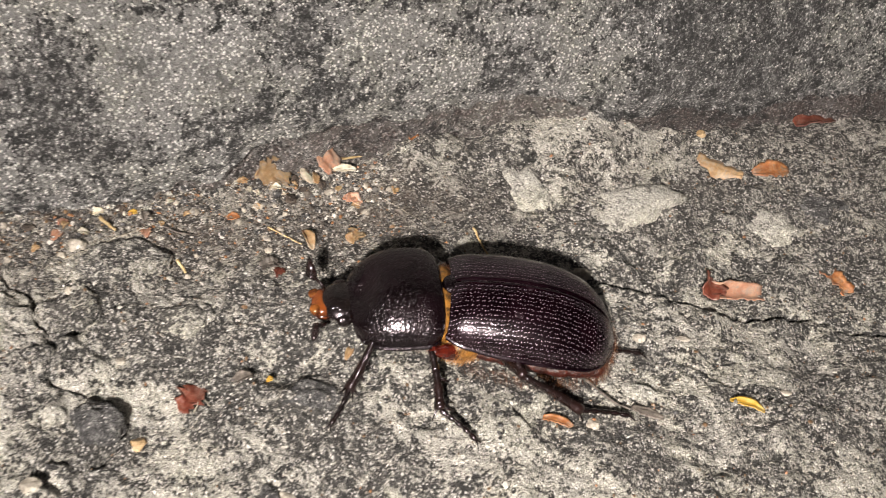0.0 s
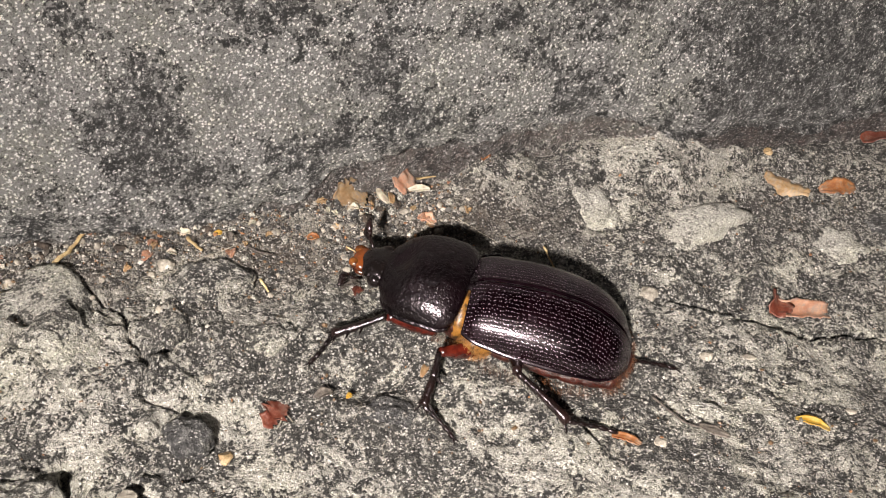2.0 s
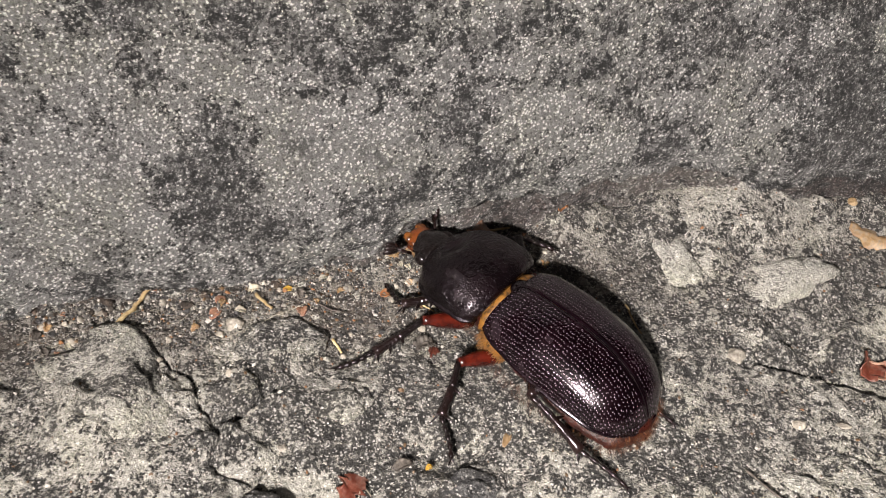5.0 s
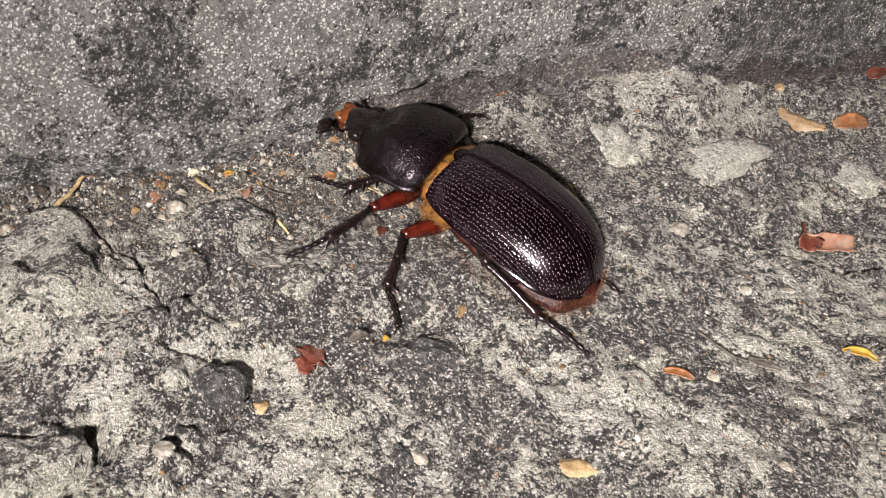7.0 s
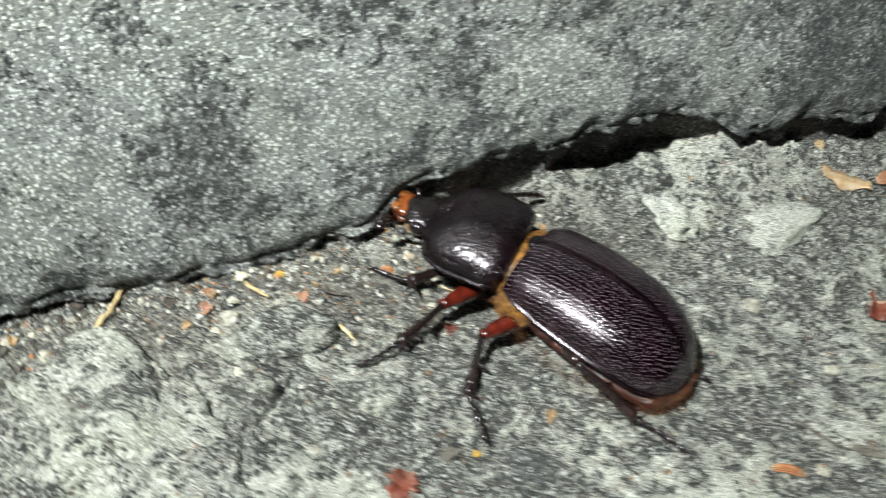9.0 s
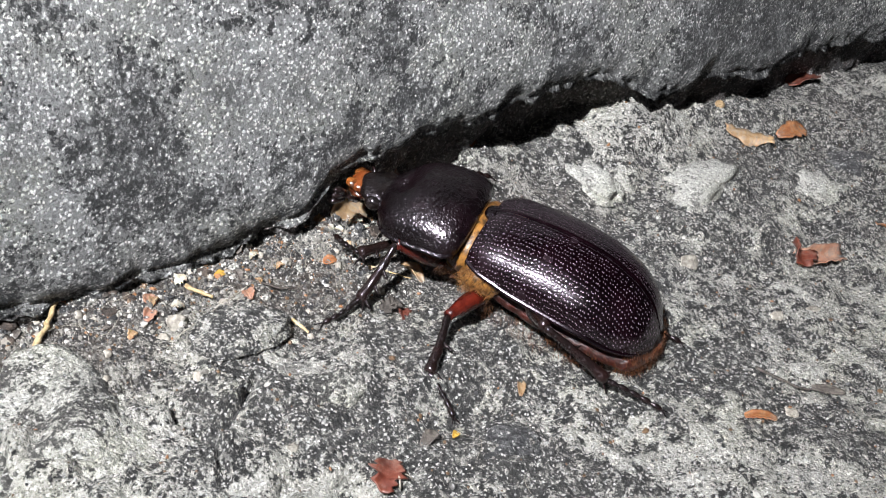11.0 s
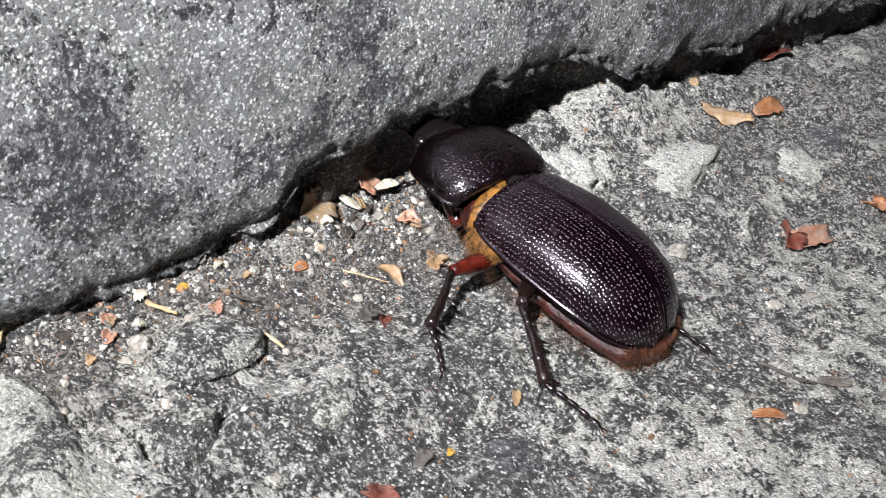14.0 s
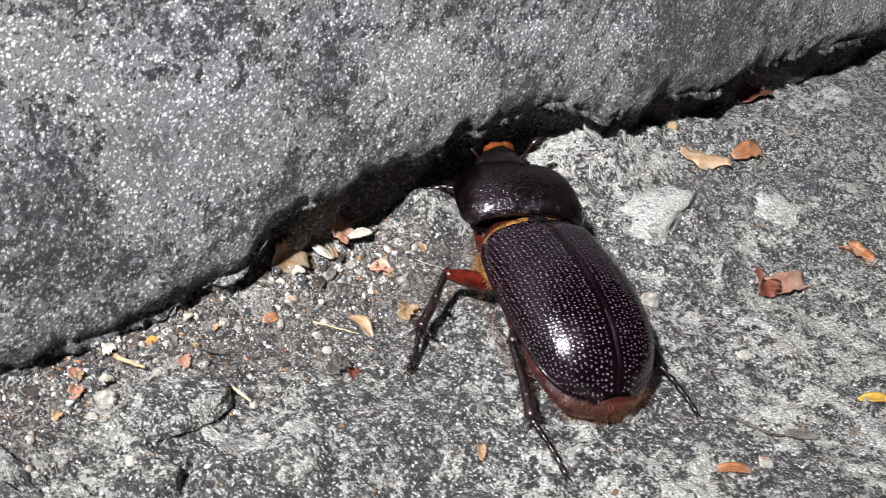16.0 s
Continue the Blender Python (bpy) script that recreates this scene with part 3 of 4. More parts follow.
def abdomen_mesh():
    wide = curve_of([0, .25, .55, .8, .93, 1], [6.0, 6.8, 7.4, 6.9, 5.2, 0.8])
    top = curve_of([0, .25, .55, .8, .93, 1], [6.8, 6.2, 6.0, 5.8, 5.2, 3.8])
    low = curve_of([0, .25, .55, .8, .93, 1], [2.4, 1.6, 1.0, 0.8, 0.9, 2.0])
    rows = []
    for t in np.linspace(0, 1, 64):
        a, h, m = float(wide(t)), float(top(t)), float(low(t))
        ring = 1 + 0.035 * (abs(math.sin(t * math.pi * 7)) ** 0.5 - 0.7)
        rows.append([(6 - 25.9 * t, a * ring * math.cos(th), (h + m) / 2 + (h - m) / 2 * ring * math.sin(th)) for th in np.linspace(0, 2 * math.pi, 41)[:-1]])
    n = len(rows[0])
    faces = [(i * n + j, i * n + (j + 1) % n, (i + 1) * n + (j + 1) % n, (i + 1) * n + j) for i in range(len(rows) - 1) for j in range(n)]
    return mesh_of("abdomen", np.array(rows).reshape(-1, 3) * MM, [f[::-1] for f in faces], BELLY)


def hair_mesh(name, roots, length, radius=0.05, rng=random, material=None):
    """Fine bristles; roots: places and the ways they point."""
    pieces = []
    for at, way in roots:
        way = (Vector(way) + Vector([rng.uniform(-0.5, 0.5) for _ in range(3)])).normalized()
        ln = length * rng.uniform(0.5, 1.25)
        a = Vector(at)
        pieces.append(tube_arrays([a, a + way * ln * 0.55, a + way * ln + Vector((0, 0, -0.25 * ln))], [radius, radius * 0.7, radius * 0.15], 3))
    verts, faces = join_arrays(pieces)
    return mesh_of(name, [Vector(v) * MM for v in verts], faces, material or HAIR)


# hip in the body, femur, tibia and tarsus lengths, thickness (mm)
LEGS = {"front": ((10.8, 4.2, 3.4), 8.4, 8.6, 6.8, 1.0), "middle": ((3.4, 6.0, 3.8), 8.0, 8.2, 7.4, 1.0), "hind": ((-1.5, 3.6, 3.8), 8.8, 10.4, 9.2, 1.0)}


def femur_mesh(length, thick):
    """Along +x from the hip: swollen, flattened."""
    t = np.linspace(0, 1, 12)
    return tube_mesh("femur", [(length * k, 0, 0.25 * math.sin(k * 3)) for k in t], [thick * (0.75 + 0.52 * math.sin(math.pi * min(k * 1.15, 1)) ** 0.8) for k in t], TIBIA if length == 8.8 else RED, 10)


def tibia_mesh(length, thick):
    """Along +x from the knee: widening to its end."""
    t = np.linspace(0, 1, 14)
    return tube_mesh("tibia", [(length * k, 0.2 * math.sin(k * 3), 0) for k in t], [thick * (0.50 + 0.36 * k**1.6 + 0.05 * math.sin(k * 22)) for k in t], TIBIA, 9)


def tarsus_mesh(length):
    """Five knobbed joints along +x, drooping at the end."""
    t = np.linspace(0, 0.88, 31)
    line = [(length * k, 0.5 * math.sin(k * 2.6), -0.25 * k) for k in t]
    return tube_mesh("tarsus", line, [0.22 + 0.21 * abs(math.sin(k / 0.88 * math.pi * 5)) ** 0.7 for k in t], TIBIA, 7)


SPINE = mesh_of("spine", *[[Vector(v) * MM for v in a] if k == 0 else a for k, a in enumerate(tube_arrays([(0, 0, 0), (0.6, 0, 0), (1, 0, -0.12)], [1.0, 0.62, 0.12], 6))], TIBIA)


def spine(name, parent, at, way, length, radius):
    """A spine on a leg joint: one shared mesh, turned and sized."""
    ob = part(name, SPINE, parent)
    turn = Vector(way).to_track_quat("X", "Z").to_matrix().to_4x4()
    ob.matrix_basis = Matrix.Translation(Vector(at) * MM) @ turn @ Matrix.Diagonal((length, radius, radius, 1))


def spiny(tibia, length, thick, teeth):
    for k in range(teeth):
        spine("tooth", tibia, (length * (0.45 + 0.5 * k / max(teeth - 1, 1)), 0.4 * thick, 0.0), (0.5, 1, 0.1), 1.7, 0.36)
    for s in (-1, 1):
        spine("spur", tibia, (length * 0.97, s * 0.35 * thick, -0.2), (1, s * 0.5, -0.4), 1.9, 0.22)
    for k in range(8):
        spine("bristle", tibia, (length * (0.15 + 0.1 * k), -0.4 * thick, 0.2 * (-1) ** k), (0.6, -1, 0.3 * (-1) ** k), 0.9, 0.08)


def clawed(tarsus, length):
    end = (length * 0.87, 0.5 * math.sin(0.87 * 2.6), -0.22)
    for s in (-1, 1):
        spine("claw", tarsus, end, (1, s * 0.55, -0.25), 1.3, 0.16)
    for k in range(1, 5):
        at = 0.88 * k / 5
        for s in (-1, 1):
            spine("bristle", tarsus, (length * at, 0.5 * math.sin(at * 2.6), -0.25 * at), (0.8, s * 0.7, -0.3), 0.9, 0.07)


def build_beetle():
    beetle = tagged(new("beetle"), "large dark reddish-black horned beetle with punctured wing cases walking on stone", "beetle")
    parts = {}
    for side in (1, -1):
        part("wing_case", elytron_mesh(side), beetle, "glossy dark maroon wing case with rows of pits")
    part("scutellum", blob_mesh("scutellum", (6.9, 0, 11.5), (1.5, 1.7, 0.8), SHIELD), beetle, "small black triangular plate")
    part("abdomen", abdomen_mesh(), beetle, "red-brown hairy abdomen")
    part("thorax", blob_mesh("thorax", (7.0, 0, 6.6), (6.0, 6.8, 4.2), BELLY, 0.08), beetle, "brown hairy underside")
    part("neck_membrane", blob_mesh("neck_membrane", (7.8, 0, 6.9), (2.6, 6.9, 4.6), MEMBRANE, 0.05), beetle, "yellow-orange membrane behind the shield")
    rng = random.Random(4)
    roots = []
    for k in range(700):
        t = rng.random()
        s = rng.choice((-1, 1))
        roots.append(((4 - 23 * t, s * float(WIDE(min(1, 0.1 + t * 0.85))) * 0.92, 4.6 - 2.8 * rng.random()), (-0.5, s * 1.0, -0.5)))
    for k in range(620):
        a = rng.uniform(-1.4, 1.4)
        roots.append(((-15.0 - 4.6 * math.cos(a), 6.2 * math.sin(a), rng.uniform(1.6, 5.4)), (-math.cos(a), math.sin(a), -0.5)))
    part("abdomen_hair", hair_mesh("abdomen_hair", roots, 1.0, 0.020, rng), beetle, "ginger bristles")
    roots = []
    for k in range(240):
        a, s = rng.uniform(0.0, 1.5), rng.choice((-1, 1))
        roots.append(((rng.uniform(3.5, 11), s * 6.5 * math.cos(a * 0.5), 6.6 - 3.4 * math.sin(a)), (0.2, s, -0.4)))
    for k in range(120):
        a = rng.uniform(-1.2, 1.2)
        roots.append(((7.4 + rng.uniform(-0.6, 0.6), 6.8 * math.sin(a), 6.8 + 4.2 * math.cos(a)), (0.3, math.sin(a) * 0.5, math.cos(a) * 0.6)))
    part("thorax_hair", hair_mesh("thorax_hair", roots, 1.0, 0.03, rng), beetle, "yellow-ginger bristles")
    for side in (1, -1):
        part("shoulder", blob_mesh("shoulder", (4.6, side * 6.5, 5.9), (2.9, 1.9, 2.2), MEMBRANE, 0.12), beetle, "orange-brown flank under the wing case")
        roots = []
        for k in range(520):
            a, b = rng.uniform(-1.3, 1.5), rng.uniform(-1.2, 1.3)
            roots.append(((4.6 + 2.9 * math.sin(a) * math.cos(b), side * (6.5 + 1.9 * math.cos(a) * math.cos(b)), 5.9 + 2.2 * math.sin(b)), (0.4, side * 0.9, -0.5)))
        part("fringe", hair_mesh("fringe", roots, 0.9, 0.035, rng, FRINGE), beetle, "dense orange hair along the flank")
    shield = part("pronotum", pronotum_mesh(), beetle, "glossy black shield with a wrinkled dent")
    parts["pronotum"] = shield
    # the head's pieces, in the shield's space
    part("head", blob_mesh("head", (12.9, 0, -2.5), (3.5, 3.7, 1.6), BLACK, 0.06, squash=lambda v: 1 + 0.30 * max(v.z, 0) * math.exp(-(v.y / 0.35) ** 2) * max(v.x, 0)), shield, "shiny black head with a short horn")
    part("head_shield", blob_mesh("head_shield", (15.9, 0, -2.6), (1.8, 2.6, 1.0), ORANGE, 0.10), shield, "red-brown front plate of the head")
    part("mouthparts", blob_mesh("mouthparts", (15.8, 0, -3.7), (1.9, 2.3, 1.0), ORANGE, 0.2), shield, "orange-brown mouthparts")
    for side in (1, -1):
        part("mandible", blob_mesh("mandible", (17.0, side * 1.4, -2.5), (1.05, 0.95, 0.6), JAW, 0.15), shield, "amber lobe at the front of the head")
    for side in (1, -1):
        part("eye", blob_mesh("eye", (13.2, side * 3.4, -2.6), (1.15, 0.8, 1.0), BLACK), shield, "shiny black eye")
        base = [(15.2, side * 3.0, -3.4), (16.1, side * 4.0, -2.9), (17.0, side * 4.8, -2.4)]
        extra = [tube_arrays([(16.8, side * 4.7, -2.5 + d), (17.6, side * 5.8, -2.1 + d * 1.6), (17.8, side * 6.8, -1.8 + d * 2.1)], [0.3, 0.62, 0.25], 7) for d in (-0.5, 0.0, 0.5)]
        part("antenna", tube_mesh("antenna", base, [0.3, 0.25, 0.3], TIBIA, 6, extra), shield, "dark clubbed antenna")
    for side, hand in ((1, "left"), (-1, "right")):
        for leg, (hip, fem, tib, tar, thick) in LEGS.items():
            parts[hand, leg, "femur"] = part("femur", femur_mesh(fem, thick), beetle, "glossy dark red thigh")
            parts[hand, leg, "tibia"] = part("tibia", tibia_mesh(tib, thick), beetle, "black spiny shin")
            spiny(parts[hand, leg, "tibia"], tib, thick, 3 if leg == "front" else 2)
            parts[hand, leg, "tarsus"] = part("tarsus", tarsus_mesh(tar), beetle, "thin jointed black foot with claws")
            clawed(parts[hand, leg, "tarsus"], tar)
    return beetle, parts


BEETLE, BEETLE_PARTS = build_beetle()


# ---- the torch, held over the beetle, out of the picture ----
def build_torch():
    torch = tagged(new("torch"), "small black hand torch switched on", "torch")
    t = [(0.0118, 0.030), (0.0118, 0.0), (0.0132, 0.0), (0.0132, 0.036), (0.0100, 0.042), (0.0100, 0.105), (0.0085, 0.108), (0.0, 0.108)]
    rows = [[(r * math.cos(a), r * math.sin(a), z) for r, z in t] for a in np.linspace(0, 2 * math.pi, 33)[:-1]]
    me = mesh_of("torch_body", np.array(rows).reshape(-1, 3), grid_faces(32, len(t), True), CASE)
    part("torch_body", me, torch)
    ring = [(0.0115 * math.cos(a), 0.0115 * math.sin(a), 0.0295) for a in np.linspace(0, 2 * math.pi, 33)[:-1]]
    part("lens", mesh_of("lens", ring, [tuple(range(32))[::-1]], LENS, False), torch, "glowing lens")
    return torch


TORCH = build_torch()


# ---- loose things on the ground ----
def on_ground(x, y, sink=0.0, turn=0.0, tilt=0.0, lean=0.0):
    """A pose on the ground at x, y (mm), sunk by so many mm."""
    return pose(x * MM, y * MM, float(ground_z(x * MM, y * MM)) - sink * MM, tilt, lean, turn)


def stone_mesh(name, size, seed, material, rough=0.22, flat=0.25, detail=4, step=0.12):
    """An angular, worn stone: a ball cut by random planes, then roughened."""
    rng = random.Random(seed)
    cuts = []
    for _ in range(11):
        n = Vector([rng.gauss(0, 1) for _ in range(3)]).normalized()
        cuts.append((n, rng.uniform(0.62, 0.95)))
    bm = bmesh.new()
    bmesh.ops.create_icosphere(bm, subdivisions=detail, radius=1)
    for v in bm.verts:
        p = v.co.copy()
        for n, d in cuts:
            over = p.dot(n) - d
            if over > 0:
                p -= n * over * 0.85
        p *= 1 + rough * noise.noise(p * 1.7 + Vector((seed, 0, 0))) + step * noise.noise(p * 6 + Vector((0, seed, 0))) + 0.04 * noise.noise(p * 17)
        p.z = max(p.z, -flat)
        v.co = Vector([c * s * MM for c, s in zip(p, size)])
    for f in bm.faces:
        f.smooth = True
    me = bpy.data.meshes.new(name)
    bm.to_mesh(me)
    bm.free()
    me.materials.append(material)
    return me


def stone(name, label, x, y, size, turn, seed, material, sink=0.0, rough=0.22):
    ob = new(name, stone_mesh(name, size, seed, material, rough))
    ob.matrix_basis = on_ground(x, y, sink, turn)
    return tagged(ob, label, "stone" if max(size) > 2.5 else "pebble")


def leaf_mesh(name, length, width, material, seed, curl=0.5, bend=0.3, taper=0.8, ragged=0.18, thick=0.22, vein=True):
    """A scrap of dead leaf: curled across, bent along, with torn edges, a midrib and real thickness."""
    rng = random.Random(seed)
    nu, nv = 16, 9
    left = [1 + ragged * rng.uniform(-1, 1) for _ in range(nu)]
    right = [1 + ragged * rng.uniform(-1, 1) for _ in range(nu)]
    top = []
    for i in range(nu):
        s = i / (nu - 1)
        half = width / 2 * (math.sin(math.pi * (0.08 + 0.84 * s)) ** taper)
        for j in range(nv):
            q = j / (nv - 1) * 2 - 1
            y = q * half * (left[i] if q < 0 else right[i])
            z = curl * width * 0.5 * (q * half / (width / 2)) ** 2 + bend * length * 0.25 * math.sin(s * math.pi) + 0.10 * width * noise.noise((s * 4, q * 2, seed))
            if vein and abs(q) < 0.12:
                z += 0.06
            top.append((length * (s - 0.5), y, z))
    low = [(x, y, z - thick) for x, y, z in top]
    n = nu * nv
    faces = grid_faces(nu, nv)
    faces += [tuple(i + n for i in f[::-1]) for f in faces]
    rim = [i * nv for i in range(nu)] + [(nu - 1) * nv + j for j in range(1, nv)] + [i * nv + nv - 1 for i in range(nu - 2, -1, -1)] + [j for j in range(nv - 2, 0, -1)]
    for a, b in zip(rim, rim[1:] + rim[:1]):
        faces.append((a, b, b + n, a + n))
    lowest = min(v[2] for v in low)
    me = mesh_of(name, [Vector((x, y, z - lowest)) * MM for x, y, z in top + low], faces, material)
    me.validate()
    return me


def leaf(name, label, x, y, length, width, turn, material, seed, tilt=0.0, lean=0.0, up=0.0, **shape):
    ob = new(name, leaf_mesh(name, length, width, material, seed, **shape))
    ob.matrix_basis = on_ground(x, y, -up + 0.1, turn, tilt, lean)
    return tagged(ob, label, "leaf")


def stalk(name, label, points, radius, material, category="straw", sides=6):
    """A thin stem lying along a few places on the ground (mm)."""
    line = []
    for (xa, ya, za), (xb, yb, zb) in zip(points, points[1:]):
        for k in range(7):
            s = k / 7
            x, y = xa + (xb - xa) * s, ya + (yb - ya) * s
            line.append((x, y, za + (zb - za) * s))
    line.append(points[-1])
    base = points[0]
    zs = [float(ground_z(x * MM, y * MM)) / MM + z for x, y, z in line]
    smooth = np.maximum(np.convolve(np.pad(zs, 3, mode="edge"), np.ones(7) / 7, "valid"), np.array(zs) * 0.6 + np.mean(zs) * 0.4)
    pts = [(x - base[0] + 0.25 * noise.noise((x, y, 1)), y - base[1] + 0.25 * noise.noise((x, y, 5)), z - zs[0] + radius) for (x, y, _), z in zip(line, smooth)]
    n = len(pts)
    ob = new(name, tube_mesh(name, pts, [radius * (1 - 0.35 * k / n) * (1 + 0.15 * math.sin(k * 1.9)) for k in range(n)], material, sides))
    ob.matrix_basis = pose(base[0] * MM, base[1] * MM, zs[0] * MM)
    return tagged(ob, label, category)


# stones set in the ground
stone("embedded_stone", "pale cream angular stone set in the grey ground", 28.9, 30.2, (3.8, 6.0, 1.8), 12, 3, PALE, 0.6, 0.4)
stone("embedded_stone", "long pale cream stone set in the grey ground", 49.0, 30.6, (13.0, 5.0, 3.0), 26, 9, PALE, 0.5, 0.3)
stone("embedded_stone", "pale cream stone broken in two in the ground", 76.0, 32.4, (5.2, 5.0, 1.8), 50, 6, PALE, 0.7, 0.6)
stone("embedded_stone", "rounded dark grey stone set in the ground", -7.2, -19.4, (4.8, 3.8, 2.2), 10, 11, DARKSTONE, 1.0)
stone("embedded_stone", "dark grey knob of stone in a hollow", -34.6, -27.2, (3.6, 3.4, 2.6), 40, 17, DARKSTONE, 0.5)
stone("embedded_stone", "flat grey stone with a worn edge", -56.5, -41.5, (7.5, 6.0, 2.4), 25, 21, CRUSTED, 0.8, 0.4)
stone("embedded_stone", "big pale crusted hump of stone", -57.5, -12.0, (9.5, 10.0, 3.4), 20, 29, CRUSTED, 1.0, 0.5)
stone("embedded_stone", "grey-green low lump of stone", -35.0, 1.6, (6.6, 4.2, 2.0), 20, 31, GROUND, 0.7)
stone("embedded_stone", "low crusted lump of stone", -25.5, -8.6, (5.8, 3.4, 1.6), 8, 37, CRUSTED, 0.9, 0.5)
stone("embedded_stone", "blue-grey stone in the ground", 88, 38, (6.0, 4.0, 2.2), 10, 41, DARKSTONE, 0.5)
stone("embedded_stone", "amber yellow flat stone in the ground", 11.0, -36.8, (3.0, 1.7, 0.8), 5, 43, AMBER, 0.1)
stone("pebble", "small cream pebble beside the crack", 36.5, 11.8, (1.7, 1.4, 1.2), 5, 47, PEBBLE, 0.1)
stone("pebble", "small white pebble in the litter", -49.5, 10.6, (1.1, 0.9, 0.8), 5, 53, PEBBLE)
stone("pebble", "round cream pebble in the litter", -42.5, 3.8, (1.4, 1.2, 1.1), 5, 59, PEBBLE)
stone("pebble", "yellow pebble in front of the cleft", 64.5, 51.5, (1.0, 0.9, 0.9), 5, 61, AMBER)
stone("pebble", "white chip on the grey ground", 44.2, -1.3, (1.2, 0.9, 0.6), 30, 67, PEBBLE)
stone("pebble", "small round grey pebble on the ground", -13.4, -38.5, (1.6, 1.9, 1.2), 30, 71, DARKSTONE)
stone("pebble", "small round brown-grey pebble on the ground", -11.6, -36.0, (1.5, 1.7, 1.2), 30, 73, DARKSTONE)
stone("pebble", "small pale pebble beside a darker one", -9.4, -35.7, (0.9, 1.3, 0.8), 60, 79, PEBBLE)
stone("pebble", "yellowish chip of stone by a hollow", -29.6, -28.4, (1.4, 1.2, 0.8), 20, 83, AMBER)
stone("pebble", "small white chip on pale crust", -33.3, -16.6, (0.7, 0.6, 0.5), 10, 89, PEBBLE)
stone("pebble", "cream chip lying on the grey ground", -40.8, -39.2, (1.4, 1.1, 0.8), 15, 97, PEBBLE)
stone("pebble", "white pebble at the foot of the upright stone", -44.6, 18.6, (1.1, 1.5, 0.9), 15, 101, PEBBLE)
stone("pebble", "white rounded chip in the litter", -39.6, 13.4, (0.8, 1.1, 0.7), 15, 103, PEBBLE)
stone("pebble", "white crumbly chip in the litter", -44.2, 13.0, (1.5, 1.7, 1.0), 75, 107, PEBBLE)
stone("pebble", "small white stone chip on bare stone", 51.7, -0.5, (1.3, 0.7, 0.5), 5, 109, PEBBLE)
stone("pebble", "pale grey flat chip beside a thin flake", 42.6, -12.4, (3.2, 1.5, 0.6), -8, 113, PALE, 0.1)
stone("pebble", "small white chip on speckled stone", 39.2, -36.5, (1.1, 0.9, 0.6), 5, 127, PEBBLE)
stone("pebble", "narrow white chip on speckled stone", 67.5, -8.5, (1.8, 0.6, 0.5), -6, 131, PEBBLE)
stone("pebble", "pale chip beside an orange leaf scrap", 33.7, -20.4, (1.2, 1.0, 0.6), 40, 137, PEBBLE)

# leaf scraps
leaf("leaf_scrap", "curled dry orange leaf strip with a dark end", 65.2, 15.2, 10.6, 3.4, 6, LEAF_PINK, 1, curl=0.7, bend=0.15, tilt=22, taper=0.16, ragged=0.14)
leaf("leaf_scrap", "dark folded end of a dry leaf", 60.2, 14.8, 4.6, 4.4, 64, LEAF_RED, 2, curl=0.8, bend=0.3, tilt=24, taper=0.35, ragged=0.25, up=0.5)
leaf("leaf_scrap", "dry orange leaf scrap on the stone", 78.2, 45.8, 8.2, 3.6, 16, LEAF_ORANGE, 3, curl=0.4, tilt=16, taper=0.9, ragged=0.22)
leaf("leaf_scrap", "dull tan leaf scrap on the stone", 67.4, 44.2, 9.0, 4.4, -24, LEAF_TAN, 4, curl=-0.4, bend=-0.2, taper=0.5, ragged=0.4)
leaf("leaf_scrap", "curled tan leaf under the cleft's lip", -15.4, 25.4, 6.6, 4.8, 46, LEAF_TAN, 5, curl=0.8, tilt=42, up=0.8, taper=0.4, ragged=0.3)
leaf("leaf_scrap", "pink-beige flat leaf scrap standing by the cleft", -6.2, 29.6, 4.8, 4.2, 62, LEAF_PINK, 6, curl=0.2, bend=0.1, tilt=34, up=2.2, taper=0.3, ragged=0.3)
leaf("leaf_scrap", "small orange leaf scrap by the cleft", 7.4, 36.6, 3.8, 2.9, 120, LEAF_ORANGE, 7, curl=0.6, tilt=20, up=0.5, taper=0.5, ragged=0.3)
leaf("leaf_scrap", "dark red torn leaf in a hollow", -23.2, -21.2, 5.2, 3.4, 62, LEAF_RED, 8, curl=0.5, ragged=0.45)
leaf("leaf_scrap", "narrow orange leaf scrap on bare stone", 28.4, -20.8, 4.6, 1.4, -17, LEAF_ORANGE, 9, taper=0.4)
leaf("leaf_scrap", "reddish leaf scrap lying in the dirt", -1.4, 23.2, 3.4, 2.2, -20, LEAF_PINK, 10, curl=0.7)
leaf("leaf_scrap", "brown dry leaf scrap at the far edge", 86.0, 21.0, 7.0, 3.6, -60, LEAF_ORANGE, 11, curl=0.7, taper=0.4, ragged=0.5)
leaf("leaf_scrap", "dark red leaf wedged in the cleft", 91.0, 62.0, 10.0, 5.0, 20, LEAF_RED, 12, curl=0.6)
leaf("leaf_scrap", "orange leaf scrap in the litter", -45.2, 8.0, 2.0, 1.5, 80, LEAF_PINK, 13)
leaf("leaf_scrap", "orange leaf scrap in the litter", -45.6, 5.2, 2.2, 1.6, 60, LEAF_PINK, 14, curl=0.8)
leaf("leaf_scrap", "orange leaf scrap at the foot of the stone", -44.2, 15.0, 2.2, 1.8, 20, LEAF_PINK, 15, up=0.5)
leaf("leaf_scrap", "small orange leaf scrap in the dirt", -20.4, 13.8, 2.0, 1.7, 10, LEAF_ORANGE, 16)
leaf("leaf_scrap", "orange leaf crumb in the litter", -57.5, 9.4, 3.0, 2.2, 30, LEAF_ORANGE, 17, curl=0.9)
